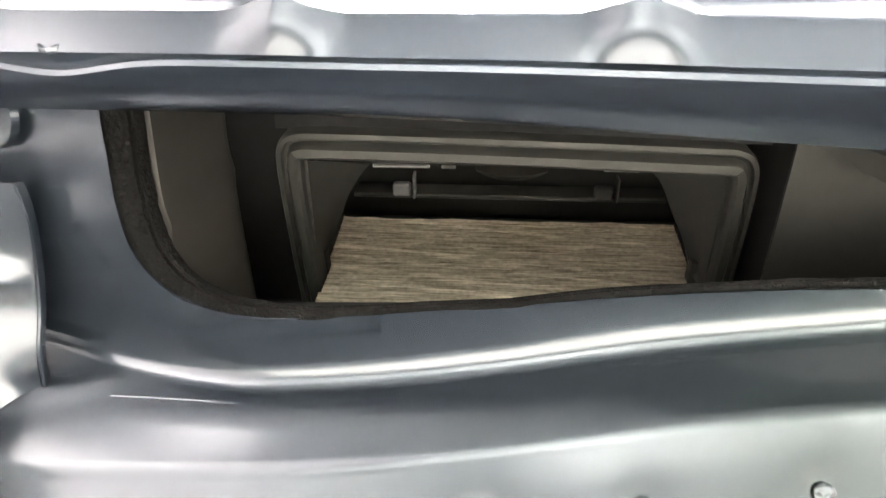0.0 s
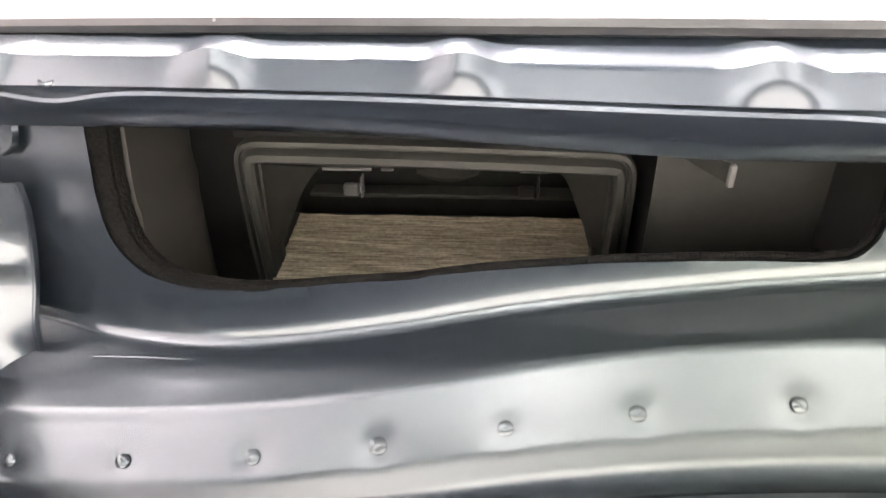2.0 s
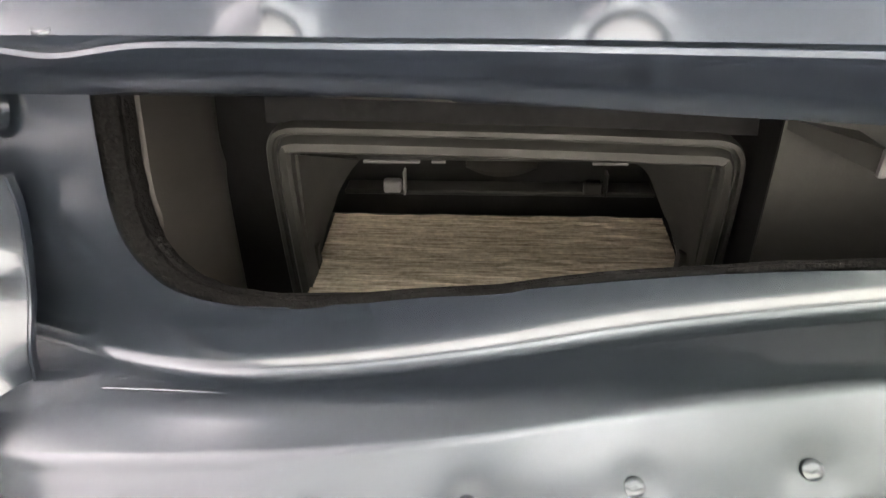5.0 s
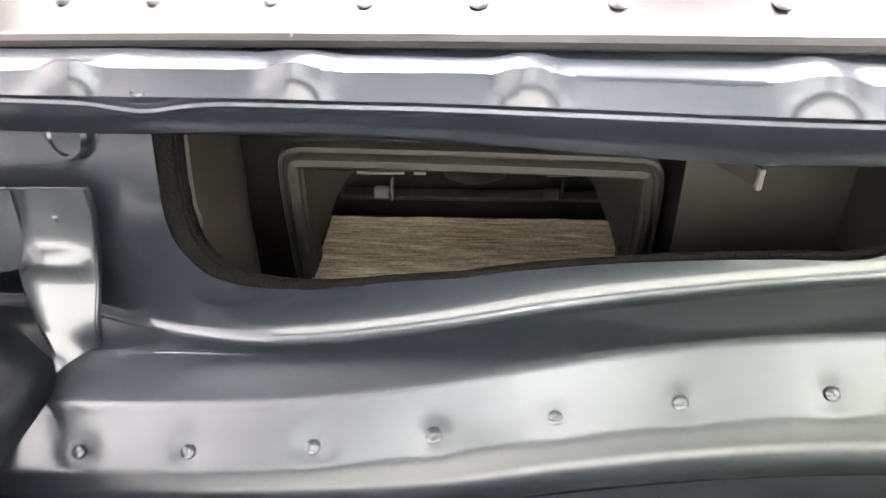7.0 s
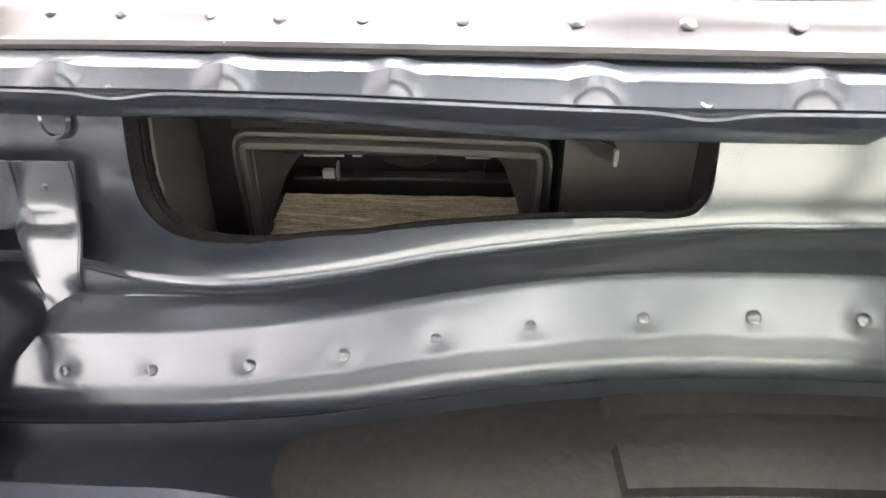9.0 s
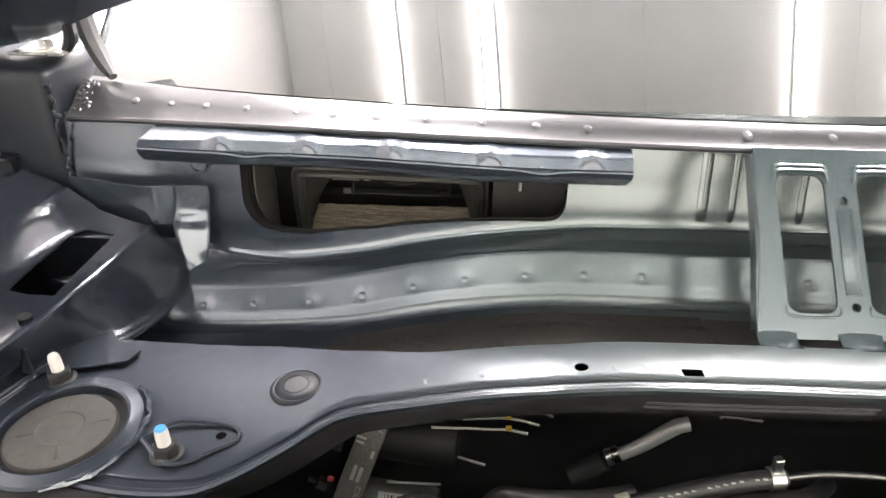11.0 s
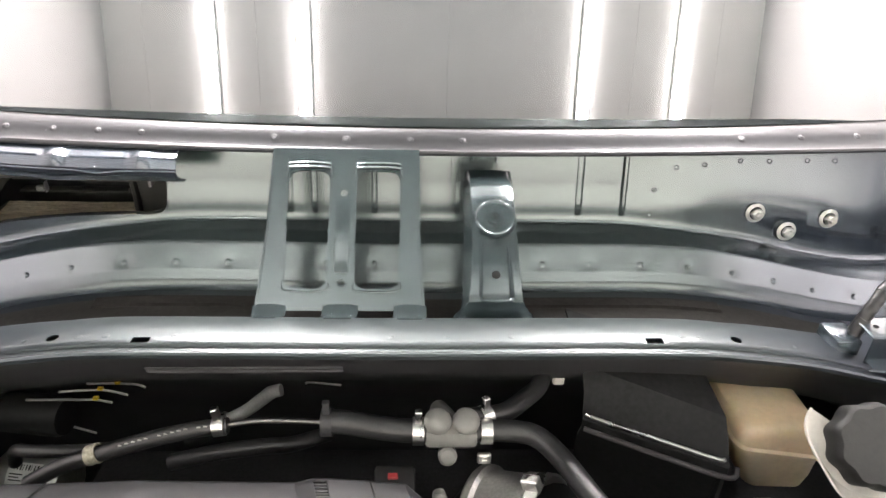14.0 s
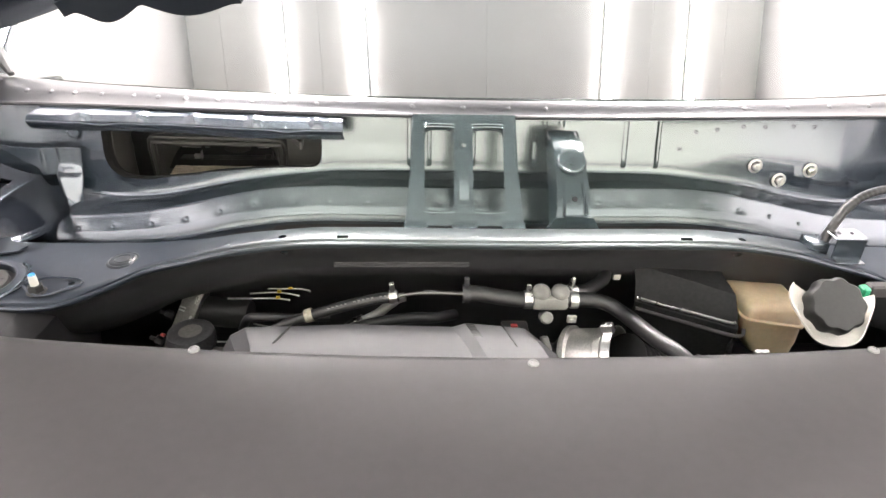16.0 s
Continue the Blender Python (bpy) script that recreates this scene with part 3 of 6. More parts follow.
random.seed(4)
for i, x in enumerate(STRIP_WELDS):
    u = abs(x)
    zd, ze = ease(u, U, ZD), ease(u, U, ZE)
    d = dent(x, 0.62)
    set_on(WELD[i % 3], "weld_spot", (x, 0.1725 - 0.0185 * 0.62 + 0.75 * d - 0.00097, zd - 0.0010 + (ze + 0.005 - zd) * 0.62 - 0.66 * d + 0.00088), (0, -(zd - ze - 0.005), 0.0185), body, random.uniform(0, 360), random.uniform(0.85, 1.1))
for x in (-0.60, -0.565, -0.532, -0.495, -0.452, -0.420, -0.385, -0.345, -0.302, -0.262, -0.224, -0.110, -0.050, 0.004, 0.048, 0.30, 0.36, 0.42, 0.48):
    u = abs(x)
    (yl, zl), (yh, zh) = flange_low(u), flange_high(u)
    set_on(WELD_TOP[round(abs(x) * 1000) % 3], "weld_spot", (x, (yl + yh) / 2, (zl + zh) / 2 + 0.0012), (0, -(zh - zl), yh - yl), body, random.uniform(0, 360), random.uniform(0.8, 1.3))
for x in (-0.335, -0.300, -0.262, -0.224, -0.205, -0.158, -0.118, -0.072, -0.042, -0.008, 0.032, 0.078, 0.110, 0.152, 0.160, 0.202, 0.214, 0.290):
    u = abs(x)
    yg, zg = ease(u, UG, YG), ease(u, U, ZG)
    set_on(WELD_FRONT[round(abs(x) * 1000) % 3], "weld_spot", (x, yg + 0.019, zg - 0.0001), (0, 0.05, 1), body, random.uniform(0, 360), random.uniform(0.7, 1.0))


# embossed bead on the firewall under the flange
bm = bmesh.new()
for z, y, r in ((0.9495, 0.0258, 0.0028), (0.9545, 0.0230, 0.0020)):
    tube(bm, [(-0.192, y + 0.001, z), (-0.18, y, z), (-0.06, y, z + 0.001), (-0.048, y + 0.001, z + 0.001)], r, 8, 4)
part("pressed_bead", bm, MATTE, body)

def face_y(x, z):
    """y of the upright panel's front face."""
    p = sorted((q[2], q[1]) for q in cowl_section(x)[:9])
    return float(np.interp(z, [q[0] for q in p], [q[1] for q in p])) - 0.0012


for x, z in ((0.262, 1.045), (0.290, 1.048), (0.325, 1.052), (0.354, 1.052), (0.392, 1.053), (0.420, 1.053), (0.242, 1.024), (0.240, 0.999)):
    set_on(WELD[round(abs(x) * 1000) % 3], "weld_spot", (x, face_y(x, z) - 0.00012, z), (0, -1, 0.25), body, random.uniform(0, 360), 0.8)

# ribs pressed into the upright panel
for x, w, h in ((-0.113, 0.0045, 0.0007), (-0.0885, 0.003, 0.0005), (-0.031, 0.003, 0.0005), (0.049, 0.003, 0.0005), (0.168, 0.0035, 0.0006), (0.2115, 0.003, 0.0012)):
    rows = []
    for i, z in enumerate(spread(0.998, 1.074, 12)):
        y = face_y(x, z)
        e = h if 0 < i < 12 else 0.0
        rows.append([(x - w, y + 0.0006, z), (x - w * 0.4, y - e, z), (x + w * 0.4, y - e, z), (x + w, y + 0.0006, z)])
    part("pressed_rib", grid(rows), PAINT, body)


HUMPS = (-0.508, -0.439, -0.371, -0.2965, -0.222)


def rail_section(x):
    """The guide rail over the air intake: a shelf under the flange, a chamfer with humps, and a front lip."""
    yh = ease(x + 1, (0.38, 0.48, 0.55, 0.60, 0.65, 0.70, 0.75, 0.82), (0.180, 0.172, 0.170, 0.166, 0.158, 0.150, 0.145, 0.143))
    lift = 0.0032 * max(0, min(1, (x + 0.42) / 0.2))
    w = max(math.exp(-abs((x - c) / 0.0074) ** 2.2) for c in HUMPS)
    dip = 0.0024 * (math.exp(-((x + 0.258) / 0.013) ** 2) + math.exp(-((x + 0.485) / 0.013) ** 2))
    zh = 1.0605 + lift
    yf, zf = flange_low(abs(x))
    yf = max(yf, yh + 0.013)
    yc, zc = yh + 0.0068, min(zh + 0.0080, zf - 0.0046)
    top = [(x, yf + 0.006, zf - 0.0026)]
    for t in (0.85, 0.6, 0.35, 0.16):
        top.append((x, yc + (yf + 0.004 - yc) * t, zc + (zf - 0.0034 - zc) * t + min(0.0030 * w * (1 - t) ** 0.6, 0.8 * (zf - 0.0034 - zc) * (1 - t))))
    for t in (1.0, 0.88, 0.7, 0.45, 0.2, 0.06):
        bulge = w * 0.0026 * min(1.0, t * 2.5)
        top.append((x, yh + 0.0012 + (yc - yh - 0.0012) * t - 0.60 * bulge, zh + 0.0003 + (zc - zh - 0.0003) * t + bulge * (0.25 + 0.85 * t)))
    return top + [(x, yh + 0.0022, zh - dip * 0.8), (x, yh + 0.0006, zh - dip - 0.0002), (x, yh, zh - dip - 0.0012), (x, yh + 0.0016, zh - 0.006 - dip * 0.3), (x, max(yh + 0.008, 0.158), 1.0480), (x, max(yh + 0.0095, 0.1595), 1.0468), (x, max(yh + 0.014, 0.164), 1.0465)]


rail = part("intake_rail", grid([rail_section(x) for x in spread(-0.575, -0.192, 190)], 0.0012), NAVY, body, "blue-grey pressed rail with a row of humps")
for x in (-0.2585, -0.4865):
    q = rail_section(x)[10]
    part("rivet", lathe(bmesh.new(), [(0, 0.0002), (0.0013, 0.0002), (0.0016, 0.0006), (0.0024, 0.0007), (0.0028, 0.0003), (0.0030, -0.0004)], 16, pose(x, q[1] + 0.002, q[2] + 0.0012, 28, 0, 0)), PAINT, rail, "small painted rivet")
# a crease that runs out of the flap bracket under the ridge
for a, b, y0, y1, r in ((-0.518, -0.474, 0.1955, 0.1905, 0.0007),):
    bm = bmesh.new()
    pts = []
    for x in spread(a, b, 8):
        t = (x - a) / (b - a)
        sec = cowl_section(x)
        y = y0 + (y1 - y0) * t
        p = sorted((q[1], q[2]) for q in sec if 0.150 < q[1] < panel_y(abs(x)))
        pts.append((x, y, float(np.interp(y, [q[0] for q in p], [q[1] for q in p])) + 0.0003))
    tube(bm, pts, [r * k for k in (1, 1, 1, 1, 0.95, 0.85, 0.7, 0.5, 0.2)], 10, 3)
    part("pressed_crease", bm, PAINT, body)


# two-slot bracket between front flange and top flange
def lean(x, foot, head):
    """A frame whose z runs from foot to head in y, z, at x."""
    d = Vector((0, head[0] - foot[0], head[1] - foot[1])).normalized()
    n = Vector((1, 0, 0)).cross(d)
    return Matrix(((1, 0, 0, x), (0, -n.y, d.y, foot[0]), (0, -n.z, d.z, foot[1]), (0, 0, 0, 1)))


FOOT, HEAD = (0.053, 0.9815), (0.149, 1.0835)
LEN = math.hypot(HEAD[0] - FOOT[0], HEAD[1] - FOOT[1])
m = lean(-0.050, FOOT, HEAD)


def formed_edge(points, r, m, material, parent, name="pressed_edge"):
    bm = bmesh.new()
    tube(bm, [m @ Vector((x, y, z)) for x, y, z in points], r, 8, 4)
    return part(name, bm, material, parent)


bracket = part("slotted_bracket", plate(
    [(-0.067, 0.004), (0.067, 0.004), (0.0665, 0.012), (0.0625, LEN * 0.5), (0.0615, LEN), (-0.0595, LEN), (-0.0605, LEN * 0.5), (-0.0665, 0.012)],
    [round_rect(-0.0455, -0.0118, 0.0215, 0.1205, 0.009), round_rect(0.0102, 0.0460, 0.0215, 0.1205, 0.009), circle(0, 0.1015, 0.0032), circle(0, 0.0262, 0.0032)], 0.0022, m), TEAL, body, "painted steel bracket with two tall slots")
for c, h in ((-0.0286, 0.0190), (0.0281, 0.0198)):
    for up, r in ((0.1232, 0.0013), (0.1268, 0.0011)):
        formed_edge([(c - h, -0.0004, up - 0.008), (c - h + 0.001, -0.0008, up - 0.003), (c - h + 0.005, -0.0010, up), (c + h - 0.005, -0.0010, up), (c + h - 0.001, -0.0008, up - 0.003), (c + h, -0.0004, up - 0.008)], r, m, TEAL, bracket)
    formed_edge([(c - h + 0.001, 0.0002, 0.027), (c - h + 0.004, 0.0, 0.0198), (c + h - 0.004, 0.0, 0.0198), (c + h - 0.001, 0.0002, 0.027)], 0.0008, m, TEAL, bracket)
for e in (-1, 1):
    rows = []
    for z, w in ((0.010, 0.0668), (LEN * 0.5, 0.0622), (LEN - 0.004, 0.0606)):
        rows.append([m @ Vector((e * w, y, z)) for y in (0.0004, 0.0016, 0.004, 0.011)])
        rows[-1][0] = m @ Vector((e * (w - 0.0022), -0.0002, z))
    part("side_flange", grid(rows, 0.0012), TEAL, bracket, "folded side flange")
for c, w in ((-0.055, 0.010), (0.0, 0.011), (0.055, 0.010)):
    rows = []
    for x in (-w - 0.003, -w, -w + 0.002, w - 0.002, w, w + 0.003):
        d = 0.0012 if abs(x) <= w - 0.001 else 0.0
        rows.append([(-0.050 + c + x, y, z + d) for y, z in ((0.058, 0.9880), (0.0535, 0.9845), (0.050, 0.9895 - 0.0062), (0.045, 0.9870), (0.036, 0.9905))])
    part("foot_tab", grid(rows, 0.0012), TEAL, bracket)
bm = bmesh.new()
box(bm, -0.0058, 0.0052, -0.0007, 0.0004, 0.034, 0.0955, 0.0005, 2, m)
part("pressed_panel", bm, TEAL, bracket)

# wiper motor bracket
FOOT2, HEAD2 = (0.048, 0.9815), (0.160, 1.064)
m2 = lean(0.0715, FOOT2, HEAD2)
rows = []
for t, w, d in ((0, 0.036, 0.003), (0.005, 0.0335, 0.006), (0.010, 0.0275, 0.014), (0.02, 0.0258, 0.018), (0.05, 0.0240, 0.020), (0.085, 0.0232, 0.020), (0.100, 0.0230, 0.0185), (0.112, 0.0228, 0.014), (0.125, 0.0222, 0.006), (0.136, 0.0205, 0.0)):
    w *= 0.88
    rows.append([m2 @ Vector(p) for p in ((-w - 0.002, 0.003, t), (-w, -0.3 * d, t), (-w + 0.003, -d, t), (-w * 0.5, -d - 0.001, t), (w * 0.5, -d - 0.001, t), (w - 0.003, -d, t), (w, -0.3 * d, t), (w + 0.002, 0.003, t))])
wiper = part("wiper_bracket", grid(rows, 0.0015), TEAL, body, "pressed blue-grey bracket with a round boss")
bm = bmesh.new()
lathe(bm, [(0.0, 0.004), (0.0035, 0.004), (0.004, 0.0065), (0.0065, 0.0065), (0.0075, 0.0045), (0.013, 0.004), (0.0150, 0.005), (0.0168, 0.0035), (0.0178, 0)], 28, m2 @ pose(0.001, -0.0205, 0.078, 90, 0, 0))
part("boss", bm, TEAL, wiper, "round pressed boss with a centre eye")
# Blackened disc stands for the shade in the bolt hole
bm = bmesh.new()
lathe(bm, [(0, 0.0006), (0.0032, 0.0006), (0.0034, 0)], 14, m2 @ pose(0, -0.0212, 0.030, 90, 0, 0))
part("hole", bm, AIRBOX, wiper, "dark disc painted for the shade in a bolt hole")
for e in (-1, 1):
    formed_edge([(e * 0.0125, -0.0213, 0.012), (e * 0.0115, -0.0213, 0.03), (e * 0.0105, -0.0213, 0.058)], 0.0014, m2, TEAL, wiper)
formed_edge([(-0.0125, -0.0205, 0.012), (-0.009, -0.0205, 0.009), (0.009, -0.0205, 0.009), (0.0125, -0.0205, 0.012)], 0.0014, m2, TEAL, wiper)
bm = bmesh.new()
tube(bm, [(0.0605, 0.198, 1.054), (0.0605, 0.200, 1.066), (0.0608, 0.2015, 1.0725), (0.063, 0.202, 1.0740), (0.080, 0.202, 1.0740), (0.0822, 0.2015, 1.0725), (0.0825, 0.200, 1.066), (0.0825, 0.198, 1.054)], 0.0013, 8, 4)
part("top_loop", bm, TEAL, wiper)
rows = []
for z in spread(1.030, 1.073, 6):
    y = on_panel(z)
    rows.append([(0.042, y + 0.001, z), (0.0425, y - 0.0018, z), (0.1005, y - 0.0018, z), (0.101, y + 0.001, z)])
part("backing_plate", grid(rows), PAINT, wiper)
for x in (0.049, 0.094):
    set_on(WELD[round(abs(x) * 1000) % 3], "weld_spot", (x, on_panel(1.062) - 0.0022, 1.062), (0, -1, 0.25), body, 0, 0.9)

# three flanged bolts and a stud on the panel
for x, z in ((0.346, 1.003), (0.382, 0.984), (0.422, 0.998)):
    b = part("flange_bolt", lathe(bmesh.new(), [(0.0095, 0), (0.0098, 0.0008), (0.009, 0.0016), (0.0068, 0.002), (0.0066, 0.0022)], 24, pose(x, on_panel(z) - 0.0022, z, 82, 0, 0)), ZINC, body, "bright zinc flange bolt with washer")
    part("bolt_head", lathe(bmesh.new(), [(0.0058, 0.002), (0.0058, 0.0058), (0.005, 0.0066), (0.0032, 0.0066), (0.003, 0.0105), (0.0025, 0.011), (0, 0.011)], 6, pose(x, on_panel(z) - 0.0022, z, 82, 0, 0)), STEEL, b)
part("stud", lathe(bmesh.new(), [(0.006, 0), (0.006, 0.001), (0.0025, 0.0015), (0.0025, 0.014), (0.0018, 0.015), (0, 0.015)], 12, pose(0.478, 0.199, 0.984, 80, 0, 20)), PAINT, body)
part("plug_disc", lathe(bmesh.new(), [(0, 0.001), (0.0075, 0.001), (0.0085, 0.002), (0.0098, 0.002), (0.0106, 0.0004), (0.0108, 0)], 24, pose(-0.549, 0.2270, 1.030, 78, 0, -18)), PAINT, body, "round pressed plug in the panel")

# ---- left corner of the cowl ----
# post with sealant
bm = bmesh.new()
box(bm, -0.765, -0.672, 0.232, 0.36, 0.94, 1.106, 0.012, 3)
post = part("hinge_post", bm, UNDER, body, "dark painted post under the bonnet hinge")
bm = bmesh.new()
random.seed(11)
path = [(-0.671 + random.uniform(-0.0012, 0.0012), 0.236 + random.uniform(-0.002, 0.001), 1.092 - 0.0035 * i) for i in range(27)]
tube(bm, path, [random.uniform(0.001, 0.0032) for _ in path], 7, 2)
part("sealant_bead", bm, UNDER, post, "lumpy painted seam sealant")
for i in range(30):
    x = random.uniform(-0.664, -0.646)
    t = random.uniform(0.05, 0.95)
    (yl, zl), (yh, zh) = flange_low(abs(x)), flange_high(abs(x))
    bm = bmesh.new()
    r = random.uniform(0.0012, 0.0028)
    lathe(bm, [(0, 0.0002), (r * 0.6, 0.0001), (r, -0.0004)], 7, Matrix.Translation((x, yl + (yh - yl) * t, zl + (zh - zl) * t + 0.0018)) @ Vector((0, zl - zh, yh - yl)).to_track_quat("Z", "Y").to_matrix().to_4x4() @ pose(0, 0, 0, 0, 0, random.uniform(0, 90)) @ Matrix.Diagonal((1, random.uniform(0.5, 1.6), 1, 1)))
    part("sealant_dab", bm, BARE, post)
# small clamp plates with bolts behind the post
side = thing("hinge_side_plate", "dark folded plate with a zinc bolt beside the hinge post", "bracket")
bm = bmesh.new()
box(bm, -0.790, -0.715, 0.222, 0.238, 0.985, 1.030, 0.003, 2)
box(bm, -0.760, -0.712, 0.215, 0.240, 1.0285, 1.0315, 0.001, 1)
part("plate", bm, UNDER, side)
part("bolt", lathe(bmesh.new(), [(0.0085, 0), (0.0085, 0.0015), (0.0055, 0.002), (0.0055, 0.0075), (0.0045, 0.0085), (0, 0.0085)], 6, pose(-0.733, 0.226, 1.0315, -8, 6, 0)), STEEL, side, "zinc hex bolt")

# flap bracket over the end of the panel
EDGE = smooth_path([(-0.5405, 0.2145, 1.012), (-0.540, 0.2140, 1.001), (-0.542, 0.2130, 0.986), (-0.5435, 0.2090, 0.970), (-0.545, 0.203, 0.955), (-0.546, 0.200, 0.940), (-0.551, 0.195, 0.927), (-0.563, 0.186, 0.916), (-0.588, 0.162, 0.914), (-0.606, 0.130, 0.920)], 4)
FOLD = smooth_path([(-0.570, 0.2135, 1.0125), (-0.571, 0.2128, 1.001), (-0.574, 0.2100, 0.986), (-0.572, 0.204, 0.972), (-0.567, 0.198, 0.956), (-0.561, 0.192, 0.943), (-0.563, 0.178, 0.936), (-0.572, 0.155, 0.934), (-0.582, 0.125, 0.938), (-0.592, 0.095, 0.944)], 4)
rows = []
for a, b in zip(EDGE, FOLD):
    step = 0.0042 * math.exp(-((a.z - 0.981) / 0.0045) ** 2)
    rows.append([b, b.lerp(a, 0.12) + Vector((0, -0.0012, 0)), b.lerp(a, 0.3) + Vector((0, -0.0005 - step, 0)), b.lerp(a, 0.65) + Vector((0, -step, 0)), b.lerp(a, 0.93), a, a + Vector((0.0006, 0.003, 0))])
flap = part("flap_bracket", grid(rows, 0.0016), PAINT, body, "glossy pressed flap bracket with weld marks")
rows = []
for z in spread(1.0125, 0.978, 8):
    d = (1.0125 - z) * 0.08
    rows.append([(x, y - d, z + e) for x, y, e in ((-0.570, 0.2135, 0), (-0.577, 0.2090, 0.0008), (-0.583, 0.2070, 0.001), (-0.588, 0.2065, 0.001), (-0.593, 0.2085, 0), (-0.602, 0.2125, -0.001), (-0.62, 0.218, -0.002), (-0.64, 0.223, -0.001), (-0.668, 0.2275, 0))])
part("flap_plate", grid(rows, 0.0016), PAINT, flap)
rows_edge = rows[0]
for x, z in ((-0.635, 1.001), (-0.622, 0.992), (-0.607, 1.002), (-0.612, 0.992), (-0.552, 1.001)):
    set_on(WELD[round(abs(x) * 1000) % 3], "weld_spot", (x, 0.2096 + 0.28 * max(0, -x - 0.595) - (1.0125 - z) * 0.08, z), (0.3, -1, 0.05), flap, 0, 0.5)

# diagonal brace from the corner to the strut tower
LOW = smooth_path([(-0.561, 0.192, 0.943), (-0.557, 0.140, 0.944), (-0.566, 0.098, 0.948), (-0.580, 0.074, 0.952), (-0.597, 0.055, 0.954), (-0.617, 0.0, 0.956), (-0.635, -0.06, 0.956)], 5)
RIDGE = smooth_path([(-0.587, 0.195, 0.981), (-0.586, 0.150, 0.985), (-0.587, 0.110, 0.987), (-0.592, 0.070, 0.987), (-0.600, 0.030, 0.986), (-0.612, -0.01, 0.983), (-0.632, -0.07, 0.975)], 5)
LEFT = smooth_path([(-0.634, 0.205, 0.990), (-0.638, 0.160, 0.994), (-0.641, 0.115, 0.995), (-0.645, 0.07, 0.995), (-0.650, 0.025, 0.993), (-0.658, -0.02, 0.990), (-0.67, -0.08, 0.985)], 5)
rows = []
for low, ridge, left in zip(LOW, RIDGE, LEFT):
    rows.append([left + Vector((-0.075, 0.02, 0.030)), left + Vector((-0.03, 0.008, 0.018)), left + Vector((-0.008, 0.002, 0.006)), left + Vector((-0.002, 0, 0.001)), left + Vector((0.003, 0, -0.001)), left.lerp(ridge, 0.5) - Vector((0, 0, 0.001)), left.lerp(ridge, 0.9), ridge + Vector((-0.001, 0, 0.0012)), ridge + Vector((0.002, -0.0005, 0.0002)), ridge.lerp(low, 0.15), ridge.lerp(low, 0.5) + Vector((0.001, -0.001, 0)), ridge.lerp(low, 0.9), low, low + Vector((0.003, -0.004, -0.001)), low + Vector((0.005, -0.008, -0.007))])
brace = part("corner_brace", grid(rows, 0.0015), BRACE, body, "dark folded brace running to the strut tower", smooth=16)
cut(brace, upright(0, 0, [(p.x, p.y) for p in smooth_path([(-0.628, 0.168, 0), (-0.608, 0.167, 0), (-0.604, 0.162, 0), (-0.601, 0.082, 0), (-0.605, 0.073, 0), (-0.628, 0.072, 0), (-0.633, 0.080, 0), (-0.632, 0.160, 0)], 3)], 0.962, 1.03))
# crisp pressed edges of brace and flap
for name, path, r, parent in (("pressed_edge", [p + Vector((0.0005, -0.0003, 0.0008)) for p in RIDGE], 0.0013, brace), ("hem", [p + Vector((0.004, -0.007, -0.004)) for p in LOW[6:]], 0.0016, brace),
                              ("hem", [Vector(p) + Vector((0, -0.0012, 0.0006)) for p in rows_edge], 0.0009, flap), ("hem", [p + Vector((0.0006, -0.0004, 0)) for p in EDGE[:26]], 0.0009, flap)):
    bm = bmesh.new()
    tube(bm, path, r, 8, 1)
    part(name, bm, NAVY, parent)
# Dark closed box added under the slot so no wall light shows through
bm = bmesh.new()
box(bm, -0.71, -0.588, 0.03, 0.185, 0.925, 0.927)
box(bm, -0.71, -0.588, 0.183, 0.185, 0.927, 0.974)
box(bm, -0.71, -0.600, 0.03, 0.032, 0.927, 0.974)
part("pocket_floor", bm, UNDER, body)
# Black disc on the brace stands for the drain hole's shade
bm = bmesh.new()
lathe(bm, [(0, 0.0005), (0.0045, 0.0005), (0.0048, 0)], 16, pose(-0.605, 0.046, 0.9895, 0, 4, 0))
part("drain_hole_disc", bm, AIRBOX, brace, "dark disc painted for the shade in a drain hole")
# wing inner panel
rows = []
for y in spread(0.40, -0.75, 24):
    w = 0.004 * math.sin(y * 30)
    # Outer edge raised at the back to keep wall light off the post
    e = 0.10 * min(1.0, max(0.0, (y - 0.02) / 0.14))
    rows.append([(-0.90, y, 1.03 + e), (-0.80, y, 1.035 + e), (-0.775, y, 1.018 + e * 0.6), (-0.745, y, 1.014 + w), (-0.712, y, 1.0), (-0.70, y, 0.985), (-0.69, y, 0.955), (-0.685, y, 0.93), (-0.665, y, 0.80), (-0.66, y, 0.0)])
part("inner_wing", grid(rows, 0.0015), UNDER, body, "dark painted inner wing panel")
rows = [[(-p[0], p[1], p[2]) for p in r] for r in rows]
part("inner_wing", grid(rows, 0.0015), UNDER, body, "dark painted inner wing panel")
tub = []
for y in spread(0.068, -0.75, 20):
    b = math.sqrt(max(0.0, 1 - ((y + 0.02) / 0.15) ** 2)) if abs(y + 0.02) < 0.15 else 0
    tub.append([(-0.72, y, 0.948), (-0.60, y, 0.9465), (-0.52 + 0.03 * b, y, 0.944 - 0.03 * (1 - b)), (-0.51 + 0.035 * b, y, 0.92), (-0.515 + 0.03 * b, y, 0.84), (-0.53, y, 0.60), (-0.53, y, 0.0)])
# Tower wears the darker underside paint, its shade put into the colour
part("strut_tower", grid(tub, 0.0015), MATTE, body, "dark painted suspension strut tower")
